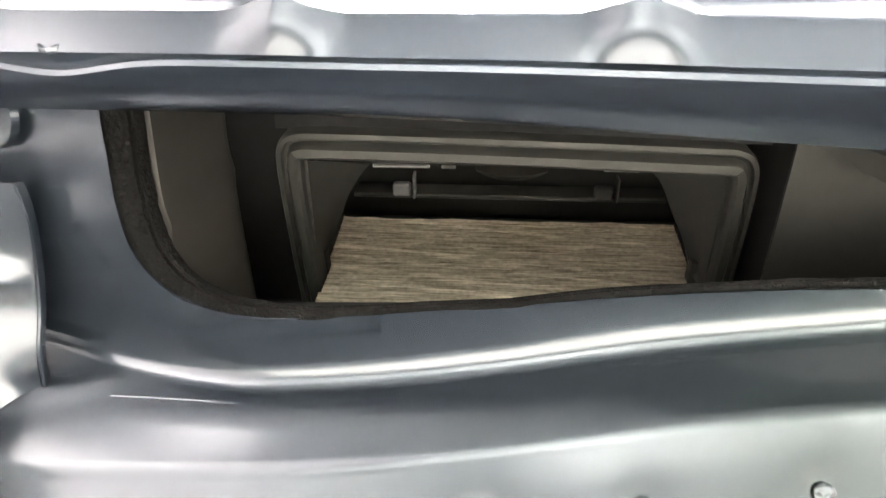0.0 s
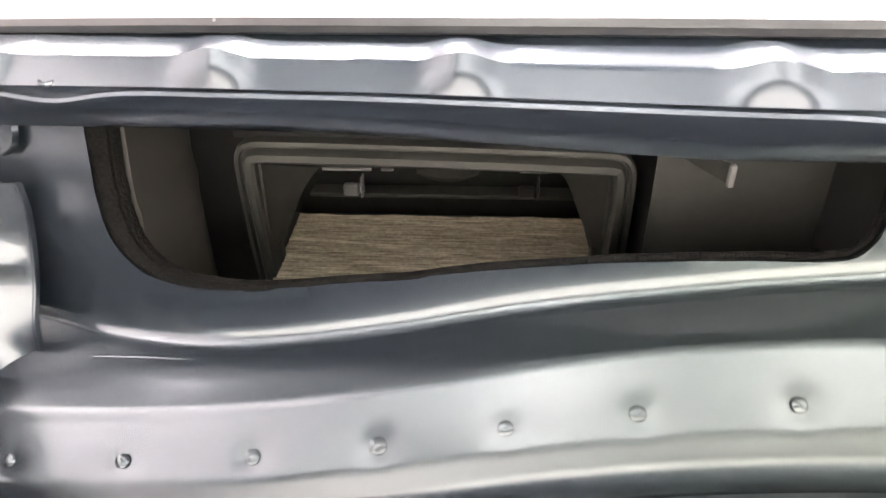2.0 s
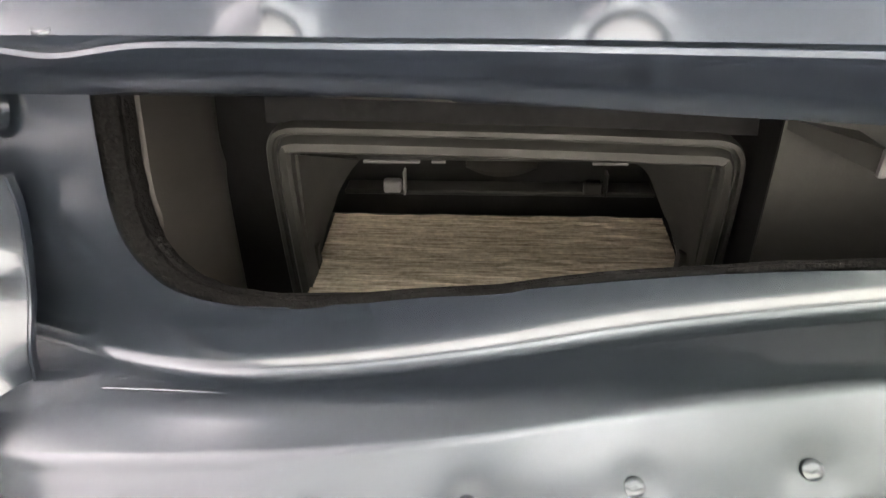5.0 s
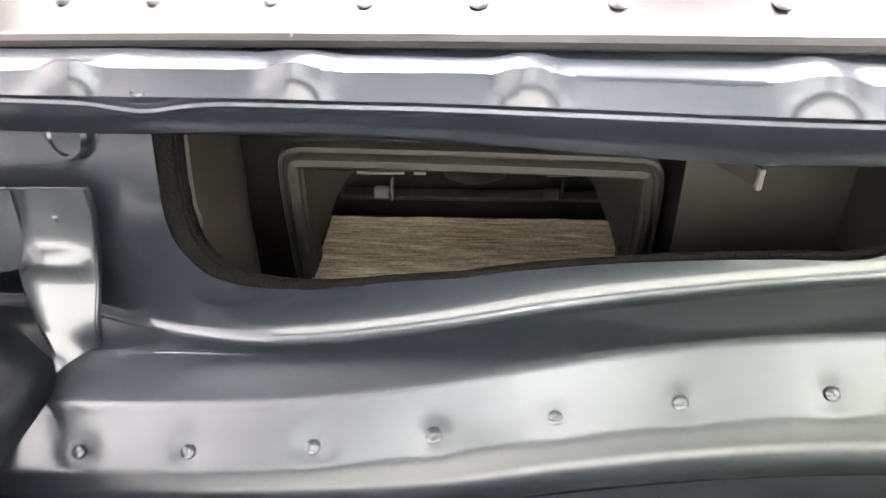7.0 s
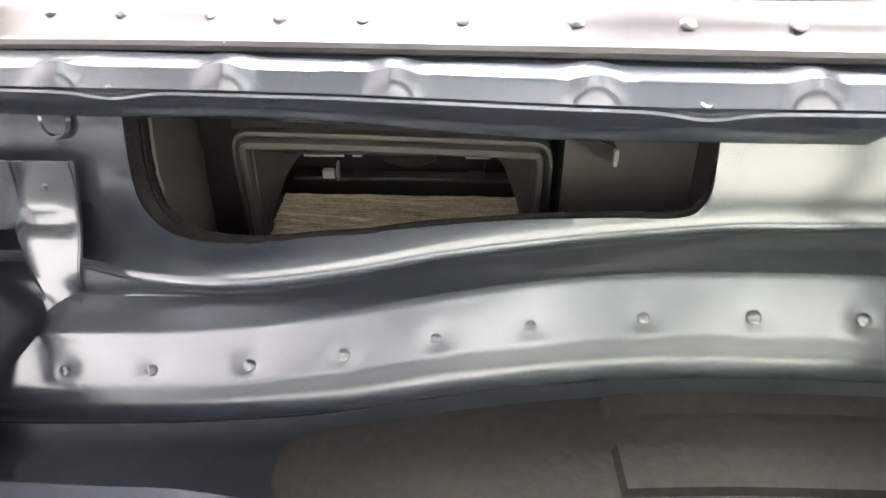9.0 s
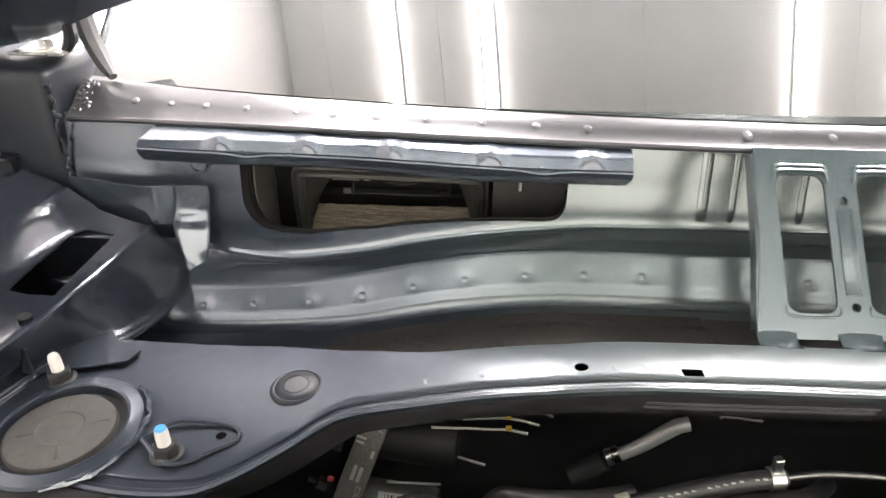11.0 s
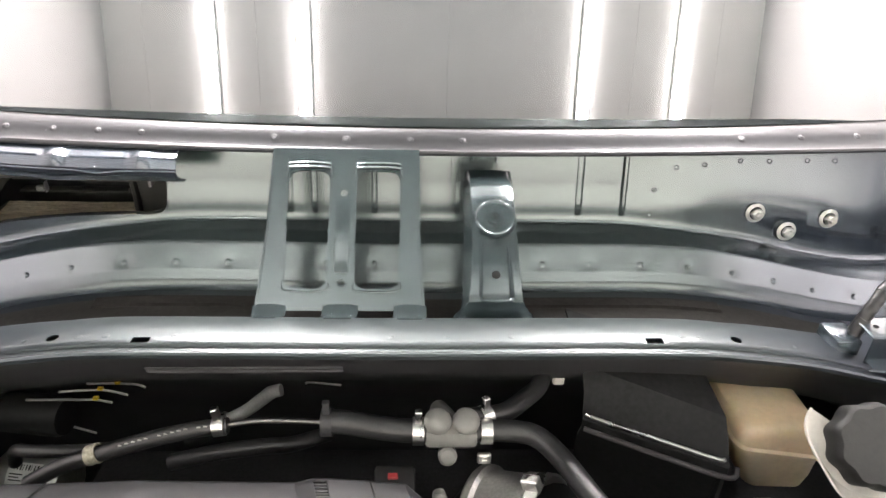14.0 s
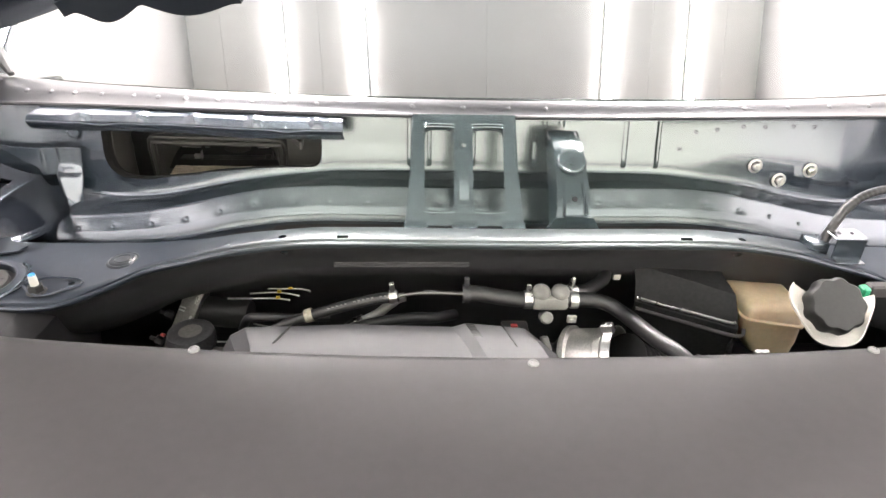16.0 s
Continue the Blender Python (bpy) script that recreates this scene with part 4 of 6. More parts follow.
part("strut_tower", grid([[(-p[0], p[1], p[2]) for p in r] for r in tub], 0.0015), MATTE, body, "dark painted suspension strut tower")

# strut top
ring = part("strut_ring", lathe(bmesh.new(), [(0.0365, -0.012), (0.0362, 0.0), (0.0368, 0.0022), (0.0385, 0.003), (0.042, 0.0022), (0.0455, 0.0018), (0.047, 0.0002)], 48, Matrix.Translation(STRUT) @ pose(0, 0, 0.0005)), SATIN, body, "pressed ring round the strut top")
bm = bmesh.new()
random.seed(5)
arc = [STRUT + Vector((0.049 * math.cos(a), 0.049 * math.sin(a), 0.002)) + Vector((random.uniform(-0.001, 0.001), random.uniform(-0.001, 0.001), 0)) for a in [radians(-75 + 6 * k) for k in range(22)]]
tube(bm, arc, [random.uniform(0.001, 0.0027) for _ in arc], 6, 2)
part("weld_bead", bm, PAINT, ring, "uneven painted weld bead")
strut_cap = thing("strut_mount", "black rubber strut top mount with dust cap", "strut mount", at=STRUT)
part("bearing", lathe(bmesh.new(), [(0.0355, -0.05), (0.0355, -0.010), (0.031, -0.009)], 36), RUBBER, strut_cap)
capo = part("dust_cap", lathe(bmesh.new(), [(0.032, -0.012), (0.032, -0.002), (0.031, 0.0002), (0.028, 0.0012), (0.014, 0.002), (0.013, 0.0012), (0.0, 0.0014)], 40, pose(-0.002, 0, 0)), DUSTY, strut_cap, "dusty black rubber dust cap")
for a in (20, 110, 200, 290):
    bm = bmesh.new()
    box(bm, 0.015, 0.026, -0.0008, 0.0008, 0.0012, 0.0022, 0.0004, 1, pose(0, 0, 0, 0, 0, a))
    part("cap_ridge", bm, DUSTY, capo)
WHITE = surface("white_paint_mark", (0.52, 0.51, 0.47), rough=0.5, vary=0.1, scale=300)
BLUE = surface("blue_paint_mark", (0.05, 0.30, 0.75), rough=0.5, vary=0.15, scale=300)
YELLOW = surface("yellow_plastic", (0.65, 0.42, 0.03), rough=0.5, vary=0.15, scale=200)


def strut_stud(x, y, tip):
    s = thing("strut_nut", "dark flange nut on a stud with a painted white tip", "nut", "nuts on the strut tower", (x, y, 0.9505))
    part("washer", lathe(bmesh.new(), [(0, 0.0004), (0.0092, 0.0004), (0.0098, 0.001), (0.0085, 0.002), (0.0075, 0.0022)], 24), BLACK, s)
    part("nut", lathe(bmesh.new(), [(0.0075, 0.002), (0.0075, 0.0075), (0.0065, 0.0088), (0.004, 0.0088)], 6), BLACK, s)
    st = part("stud", lathe(bmesh.new(), [(0.0038, 0.008)] + [(0.0040 - 0.0004 * (k % 2), 0.009 + 0.0007 * k) for k in range(12)] + [(0.0038, 0.018), (0.0032, 0.0205), (0.0027, 0.021)], 16), WHITE, s, "white painted stud")
    part("stud_tip", lathe(bmesh.new(), [(0.0034, 0.0198), (0.0032, 0.0206), (0.0026, 0.0213), (0, 0.0214)], 14), tip, st)


strut_stud(-0.4845, -0.0310, BLUE)
strut_stud(-0.5815, 0.0295, WHITE)
part("blanking_plug", lathe(bmesh.new(), [(0, 0.0018), (0.009, 0.0018), (0.0095, 0.0024), (0.0102, 0.0018), (0.0145, 0.0016), (0.0165, 0.0004), (0.018, 0.0008), (0.0195, 0.0002), (0.0205, -0.001)], 32, pose(-0.4215, 0.0265, 0.9548, 0, -3, 0) @ Matrix.Scale(0.86, 4)), UNDER, body, "round dark blanking plug")
# triangular pressing beside the strut nut
tri = smooth_path([(-0.503, -0.022, 0.952), (-0.487, -0.006, 0.952), (-0.455, -0.008, 0.952), (-0.446, -0.018, 0.952), (-0.458, -0.028, 0.952), (-0.480, -0.040, 0.952), (-0.503, -0.022, 0.952)], 4)
bm = bmesh.new()
tube(bm, tri, 0.0013, 8, 1, False)
part("pressed_border", bm, SATIN, body)
# overlapping tongue of the tower plate
bm = plate([(-0.610, 0.030), (-0.545, 0.048), (-0.541, 0.060), (-0.549, 0.067), (-0.563, 0.071), (-0.572, 0.082), (-0.60, 0.075), (-0.625, 0.045)], [], 0.0015, Matrix(((1, 0, 0, 0), (0, 0, 1, 0), (0, 1, 0, 0.9515), (0, 0, 0, 1))))
part("tower_tongue", bm, SATIN, body, "overlapping tongue of the tower plate")

# harness bracket on the right
bm = bmesh.new()
box(bm, 0.351, 0.385, 0.0105, 0.0125, 0.967, 0.994, 0.0008, 1)
box(bm, 0.350, 0.386, 0.0110, 0.036, 0.9925, 0.9945, 0.0008, 1)
box(bm, 0.352, 0.386, 0.003, 0.0118, 0.9662, 0.9682, 0.0006, 1)
hb = part("harness_bracket", bm, PAINT, body, "small folded bracket holding the harness")
# Two black discs on the ledge stand for the shade in its holes
for x in (0.360, 0.374):
    part("bracket_hole_disc", lathe(bmesh.new(), [(0, 0.0004), (0.002, 0.0004), (0.0022, 0)], 10, pose(x, 0.024, 0.9945)), AIRBOX, hb)
bm = bmesh.new()
box(bm, 0.332, 0.3525, 0.020, 0.046, 0.955, 0.983, 0.002, 2)
part("clip_block", bm, PAINT, hb)

# ---- windscreen ----
SLOPE = radians(38)


def glass_point(x, w, lift=0.0):
    return (x, 0.185 + 0.32 * x * x + w * math.cos(SLOPE) - lift * math.sin(SLOPE), 1.098 + w * math.sin(SLOPE) + lift * math.cos(SLOPE))


screen = thing("windscreen", "dark tinted curved windscreen mirroring the ceiling lamps", "windscreen", at=(0, 0, 0))
bm = grid([[glass_point(x, w + (1 - w / 0.8) * (-0.008 - 0.045 * x * x)) for x in spread(-0.70, 0.70, 96)] for w in spread(0, 0.80, 24)], 0.005)
part("glass", bm, GLASS, screen, "clean dark glass", smooth=60)
bm = bmesh.new()
tube(bm, [glass_point(x, -0.010 - 0.045 * x * x, -0.0035) for x in spread(-0.66, 0.66, 40)], 0.003, 8, 1)
part("seal", bm, RUBBER, screen, "black rubber edge seal")
bm = grid([[(x, flange_high(abs(x))[0] + 0.002, flange_high(abs(x))[1] - 0.006), (x, 0.183 + 0.32 * x * x, 1.084)] for x in spread(-0.69, 0.69, 40)], 0.002)
part("adhesive_bed", bm, RUBBER, screen, "black adhesive bed")
# scuttle closing plates and pillars beside the glass
for s in (-1, 1):
    rows = []
    for w in spread(-0.02, 0.82, 16):
        x, y, z = glass_point(0.69, w)
        rows.append([(s * (x - 0.012), y, z + 0.006), (s * (x - 0.002), y, z + 0.018), (s * (x + 0.03), y, z + 0.022), (s * (x + 0.09), y + 0.03, z + 0.01), (s * (x + 0.14), y + 0.06, z - 0.05)])
    part("windscreen_pillar", grid(rows, 0.003), PAINT, body, "dark painted windscreen pillar")
rows = [[(x, 0.80 + 0.05 * math.cos(x), 1.58), (x, 0.95, 1.62), (x, 1.6, 1.66), (x, 2.4, 1.60)] for x in spread(-0.8, 0.8, 10)]
part("roof", grid(rows, 0.003), PAINT, body, "dark painted roof")

# ---- bonnet ----
bonnet = thing("bonnet", "dark blue-grey bonnet propped wide open over the engine", "bonnet")
RAKE = radians(47)


def bonnet_edge(x):
    u = abs(x)
    return 0.163 + 0.225 * u * u, ease(u, (0, 0.3, 0.48, 0.527, 0.58, 0.63, 0.668, 0.722, 0.80), (1.222, 1.212, 1.200, 1.184, 1.166, 1.150, 1.133, 1.120, 1.11)) + 0.014 * min(1.0, max(0.0, x / 0.3))


rows = []
for x in spread(-0.80, 0.80, 60):
    ye, ze = bonnet_edge(x)
    rows.append([(x, ye + 0.010, ze + 0.012), (x, ye + 0.004, ze + 0.002), (x, ye - 0.004, ze), (x, ye - 0.02, ze + 0.012)] + [(x, ye - 0.02 - w * math.cos(RAKE), ze + 0.012 + w * math.sin(RAKE) - 0.03 * (x / 0.8) ** 2 * w) for w in spread(0.04, 1.42, 10)])
part("inner_panel", grid(rows, 0.004), PAINT, bonnet, "dark painted underside of the bonnet")
rows = []
for x in spread(-0.52, -0.30, 34):
    ye, ze = bonnet_edge(x)
    lobe = 0.5 - 0.5 * math.cos(2 * math.pi * np.clip((x + 0.505) / 0.085, 0, 1)) if x < -0.42 else 0.55 * (0.5 - 0.5 * math.cos(2 * math.pi * np.clip((x + 0.42) / 0.11, 0, 1)))
    rows.append([(x, ye + 0.006, ze + 0.004), (x, ye + 0.002, ze - 0.010 - 0.018 * lobe ** 0.6), (x, ye - 0.004, ze - 0.013 - 0.018 * lobe ** 0.6), (x, ye - 0.016, ze + 0.004)])
part("edge_lobe", grid(rows, 0.002), UNDER, bonnet, "scalloped inner edge of the bonnet")
hinge = thing("hinge_mount", "bright zinc bonnet hinge with a hex bolt", "hinge")
bm = bmesh.new()
box(bm, -0.712, -0.664, 0.255, 0.300, 1.1115, 1.1145, 0.0012, 1)
part("hinge_plate", bm, STEEL, hinge)
bm = bmesh.new()
tube(bm, [(-0.668, 0.27, 1.114), (-0.655, 0.262, 1.128), (-0.648, 0.25, 1.150), (-0.640, 0.235, 1.18)], [0.004, 0.006, 0.006, 0.005], 8, 4)
part("hinge_arm", bm, BARE, hinge)
part("hinge_bolt", lathe(bmesh.new(), [(0.010, 0), (0.010, 0.0015), (0.0065, 0.002), (0.0065, 0.008), (0.0055, 0.009), (0, 0.009)], 6, pose(-0.684, 0.270, 1.1145)), STEEL, hinge)
bm = bmesh.new()
tube(bm, [(-0.630, 0.268, 1.092), (-0.642, 0.278, 1.105), (-0.652, 0.285, 1.125), (-0.658, 0.288, 1.16)], [0.004, 0.008, 0.009, 0.009], 8, 5)
part("corner_seal", bm, RUBBER, screen, "black rubber corner seal")

# ---- air intake: housing and cabin filter ----
housing = thing("filter_housing", "black plastic cabin filter housing inside the cowl opening", "filter housing")


def sheet(name, corners, material, parent, label="", thick=0.003, n=8):
    a, b, c, d = [Vector(p) for p in corners]
    return part(name, grid([[a.lerp(b, i / n).lerp(d.lerp(c, i / n), j / n) for i in range(n + 1)] for j in range(n + 1)], thick), material, parent, label)


RING = [Vector((x, 0, z)) for x, z in [(p.x, p.z) for p in smooth_path([(x, 0, z) for x, z in OPENING], 4)]]


def inward(path, i):
    """The way into the opening from point i of its edge, in x, z."""
    d = (path[min(i + 1, len(path) - 1)] - path[max(i - 1, 0)]).normalized()
    return Vector((-d.z, 0, d.x))


def swept(path, profile, width=lambda p: 1.0, base=lambda p: 0.0):
    """Rows of a moulding: the profile's (inwards, y) pairs carried along a path in x, z."""
    return [[(p + inward(path, i) * (o * width(p))) + Vector((0, base(p) + y, 0)) for o, y in profile] for i, p in enumerate(path)]


def behind(p):
    return panel_y(abs(p.x)) + end_lean(abs(p.x), max(0.0, p.z - 0.985))


# the duct behind the opening: grey front part, then a turn inwards
WALL_LINE = [p for p in RING[:20] if p.z > 0.996] + [Vector((-0.5073, 0, z)) for z in (0.990, 0.975, 0.955, 0.930)]
part("duct_wall", grid(swept(WALL_LINE, [(0.000, 0.010), (0.0078, 0.012), (0.0090, 0.018), (0.0112, 0.030), (0.0130, 0.040), (0.0136, 0.0445), (0.0132, 0.050), (0.0114, 0.056), (0.0080, 0.062), (0.002, 0.070)], base=behind), 0.002), DUCT, housing, "dusty grey curved wall of the duct")
sheet("side_wall", [(-0.216, 0.212, 0.985), (-0.216, 0.36, 0.93), (-0.216, 0.36, 1.08), (-0.216, 0.236, 1.07)], HOUSE, housing)
# Deeper walls are black, the shade inside the duct put into their colour
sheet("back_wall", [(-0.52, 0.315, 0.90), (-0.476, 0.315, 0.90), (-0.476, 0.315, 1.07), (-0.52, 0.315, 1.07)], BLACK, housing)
sheet("back_wall", [(-0.2855, 0.275, 0.90), (-0.215, 0.262, 0.90), (-0.215, 0.266, 1.07), (-0.2855, 0.280, 1.07)], HOUSE, housing, "dark grey-green moulded wall beside the filter")
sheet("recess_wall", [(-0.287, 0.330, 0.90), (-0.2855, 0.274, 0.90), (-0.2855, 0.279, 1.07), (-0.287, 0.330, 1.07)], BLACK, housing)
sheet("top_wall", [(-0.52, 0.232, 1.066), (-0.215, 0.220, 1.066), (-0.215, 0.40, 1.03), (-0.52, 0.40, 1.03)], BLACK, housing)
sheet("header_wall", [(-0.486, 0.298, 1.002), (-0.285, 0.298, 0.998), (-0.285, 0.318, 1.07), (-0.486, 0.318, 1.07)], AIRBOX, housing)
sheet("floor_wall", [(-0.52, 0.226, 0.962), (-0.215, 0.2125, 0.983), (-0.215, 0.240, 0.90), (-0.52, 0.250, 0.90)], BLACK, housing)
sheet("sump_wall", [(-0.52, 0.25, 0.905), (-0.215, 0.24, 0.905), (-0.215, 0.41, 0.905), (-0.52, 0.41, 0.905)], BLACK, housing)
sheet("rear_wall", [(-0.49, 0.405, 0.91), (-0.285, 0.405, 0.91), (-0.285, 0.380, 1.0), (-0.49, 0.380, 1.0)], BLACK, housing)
bm = bmesh.new()
box(bm, -0.472, -0.3015, 0.3655, 0.380, 0.9385, 0.9412, 0.0006, 1)
part("rear_shelf", bm, HOUSE, housing, "thin moulded ledge behind the filter")
# Two unseen dark sheets added to keep stray light out of the duct
sheet("bulkhead", [(-0.70, 0.44, 0.80), (0.70, 0.44, 0.80), (0.70, 0.44, 1.10), (-0.70, 0.44, 1.10)], RUBBER, body, "unseen dark sheet added behind the cowl to block stray light")
sheet("light_block_floor", [(-0.70, 0.16, 0.86), (0.70, 0.16, 0.86), (0.70, 0.44, 0.86), (-0.70, 0.44, 0.86)], RUBBER, body, "unseen dark sheet added under the cowl to block stray light")
# rim of the frame
RIM = smooth_path([(-0.4835, 0, 0.918), (-0.4852, 0, 0.950), (-0.4862, 0, 0.985), (-0.4845, 0, 0.9975), (-0.4775, 0, 1.0030), (-0.460, 0, 1.0036), (-0.388, 0, 1.0023), (-0.316, 0, 1.0003), (-0.2985, 0, 0.9990), (-0.2915, 0, 0.9930), (-0.2895, 0, 0.981), (-0.2897, 0, 0.950), (-0.2910, 0, 0.918)], 5)
RIM = RIM[::-1]
part("frame_rim", grid(swept(RIM, [(0.000, 0.302), (0.000, 0.2905), (0.0009, 0.2885), (0.0028, 0.2880), (0.0034, 0.2900), (0.0046, 0.2905), (0.0054, 0.2870), (0.0066, 0.2855), (0.0098, 0.2850), (0.0112, 0.2866), (0.0116, 0.2905), (0.0118, 0.298)])), HOUSE, housing, "moulded dark rim of the filter frame with a double bead")
for e, (x_in, line) in ((1, (-0.4742, [(-0.4569, 0.335, 0.9715), (-0.4613, 0.330, 0.9672), (-0.4666, 0.325, 0.9589), (-0.4685, 0.320, 0.953), (-0.4711, 0.312, 0.9454), (-0.4739, 0.300, 0.9304)])), (-1, (-0.3015, [(-0.3213, 0.335, 0.9712), (-0.3168, 0.330, 0.9689), (-0.3128, 0.325, 0.9612), (-0.3096, 0.320, 0.9534), (-0.3072, 0.312, 0.9474), (-0.3037, 0.300, 0.934)]))):
    edge = smooth_path(line, 3)
    foot = [Vector((x_in - 0.0015 * e * k / (len(edge) - 1), 0.2905, 0.9905 - 0.066 * k / (len(edge) - 1))) for k in range(len(edge))]
    part("frame_cheek", grid([[a.lerp(b, t) + Vector((-0.002 * e * math.sin(math.pi * t), 0, 0)) for t in (0, 0.25, 0.5, 0.75, 1)] for a, b in zip(foot, edge)], 0.0015), HOUSE, housing, "dark grey inner cheek")
    bm = bmesh.new()
    tube(bm, edge, [0.0008, 0.0006, 0.0007, 0.0004, 0.0007, 0.0009], 6, 1)
    part("cheek_edge", bm, VALVE0, housing, "worn light edge of the cheek")
    bm = bmesh.new()
    x = line[-1][0]
    box(bm, x - 0.0018, x + 0.0018, 0.299, 0.306, 0.921, 0.9415, 0.0006, 1)
    part("guide_lug", bm, DUCT, housing, "moulded guide lug")
bm = bmesh.new()
box(bm, -0.4575, -0.3207, 0.334, 0.337, 0.9712, 0.980, 0.0006, 1)
part("frame_header", bm, BLACK, housing)
for x0, x1 in ((-0.454, -0.426), (-0.4205, -0.4135), (-0.343, -0.326)):
    bm = bmesh.new()
    box(bm, x0, x1, 0.3328, 0.3345, 0.9700, 0.9716, 0.0004, 1)
    part("edge_clip", bm, VALVE0, housing)
for x in (-0.4435, -0.3345):
    bm = bmesh.new()
    box(bm, x - 0.0062, x + 0.0035, 0.362, 0.368, 0.9408, 0.9480, 0.001, 1)
    box(bm, x + 0.0050, x + 0.0062, 0.361, 0.369, 0.9400, 0.9535, 0.0004, 1)
    part("clip_tab", bm, DUCT if x > -0.4 else VALVE0, housing, "small grey clip tab")
rows = []
for t in spread(-1, 1, 16):
    x, sag = -0.385 + 0.0195 * t, 1 - t * t
    rows.append([(x, 0.379, 0.9555), (x, 0.3745, 0.9550 - 0.0030 * sag), (x, 0.3720, 0.9535 - 0.0040 * sag), (x, 0.3735, 0.9520 - 0.0055 * sag), (x, 0.380, 0.9515 - 0.0055 * sag)])
part("grip_recess", grid(rows, 0.001), DUCT, housing, "moulded finger recess")
bm = bmesh.new()
vs = [bm.verts.new(p) for p in ((-0.286, 0.276, 1.0085), (-0.262, 0.2505, 1.0005), (-0.262, 0.2505, 1.0095), (-0.286, 0.276, 1.0125), (-0.262, 0.275, 1.0005), (-0.262, 0.275, 1.0095))]
for f in ((0, 1, 2, 3), (1, 4, 5, 2), (0, 4, 1), (3, 2, 5), (0, 3, 5, 4)):
    bm.faces.new([vs[i] for i in f])
part("wall_ramp", bm, HOUSE, housing, "moulded wedge on the wall")
bm = bmesh.new()
box(bm, -0.2640, -0.2612, 0.2485, 0.2515, 1.0000, 1.0100, 0.0006, 1)
part("wall_clip", bm, VALVE0, housing, "small grey moulded clip")
part("wall_pip", lathe(bmesh.new(), [(0, 0.002), (0.003, 0.0018), (0.0036, 0)], 14, pose(-0.322, 0.307, 1.021, 80, 0, 0)), DUCT, housing)


FOAM_PROFILE = [(-0.004, 0.0028), (0.0005, 0.0022), (0.003, 0.0030), (0.0065, 0.0040), (0.0090, 0.0052), (0.0096, 0.0075), (0.0104, 0.0078), (0.0112, 0.0064), (0.0126, 0.0080), (0.0132, 0.013)]
rows = []
for i, p in enumerate(RING[:-6]):
    w = float(np.interp(p.x, (-0.505, -0.495, -0.47, -0.44, -0.23), (0.64, 0.52, 0.30, 0.18, 0.12)))
    rough = 0.0006 * noise.noise(p * 260)
    rows.append([p + inward(RING, i) * (o * w + (rough if o > 0 else 0)) + Vector((0, behind(p) + 0.002 + (y - 0.002) * w + rough, 0)) for o, y in FOAM_PROFILE])
gasket = tagged(part("foam_gasket", grid(rows, 0.001), FOAM), "crumbly black foam gasket along the opening's edge", "gasket")


def filter_material():
    m, nt, p = mat("pleated_filter_media")
    N, L = nt.nodes.new, nt.links.new
    tc = N("ShaderNodeTexCoord")
    mp = N("ShaderNodeMapping")
    mp.inputs["Scale"].default_value = (45, 900, 900)
    n = N("ShaderNodeTexNoise")
    n.inputs["Scale"].default_value = 1.0
    n.inputs["Detail"].default_value = 5
    n2 = N("ShaderNodeTexNoise")
    n2.inputs["Scale"].default_value = 420
    L(tc.outputs["Object"], mp.inputs["Vector"])
    L(mp.outputs[0], n.inputs["Vector"])
    L(tc.outputs["Object"], n2.inputs["Vector"])
    mix = N("ShaderNodeMath")
    mix.operation = "MULTIPLY_ADD"
    mix.inputs[1].default_value = 0.4
    L(n2.outputs["Fac"], mix.inputs[0])
    L(n.outputs["Fac"], mix.inputs[2])
    r = N("ShaderNodeValToRGB")
    r.color_ramp.elements[0].position, r.color_ramp.elements[0].color = 0.5, (0.33, 0.275, 0.195, 1)
    r.color_ramp.elements[1].position, r.color_ramp.elements[1].color = 0.95, (0.86, 0.765, 0.60, 1)
    L(mix.outputs[0], r.inputs["Fac"])
    L(r.outputs[0], p.inputs["Base Color"])
    p.inputs["Roughness"].default_value = 0.95
    b = N("ShaderNodeBump")
    b.inputs["Strength"].default_value = 0.5
    b.inputs["Distance"].default_value = 0.0006
    L(n.outputs["Fac"], b.inputs["Height"])
    L(b.outputs["Normal"], p.inputs["Normal"])
    return m


FILTER = filter_material()
filt = thing("cabin_filter", "dusty brown-grey pleated cabin air filter in its frame", "air filter")
random.seed(8)
rows = []
N_PLEAT = 38
for k in range(N_PLEAT * 2 + 1):
    t = k / (N_PLEAT * 2)
    y = 0.246 + t * 0.099
    z = 0.9225 + t * 0.0140 - (0.0010 if k % 2 else 0)
    rows.append([(x, y + 0.0004 * math.sin(x * 90 + k), z + random.uniform(-0.0004, 0.0004)) for x in spread(-0.4738, -0.3022, 30)])
part("pleats", grid(rows, 0.001), FILTER, filt, "dusty pleats of filter paper", smooth=80)
bm = bmesh.new()
box(bm, -0.4738, -0.3022, 0.240, 0.2452, 0.905, 0.9225, 0.001, 1)
part("filter_edge", bm, BLACK, filt)

# ---- front cover over the grille panel ----
cover = thing("front_cover", "broad matt grey plastic cover over the radiator panel", "cover")
rows = []
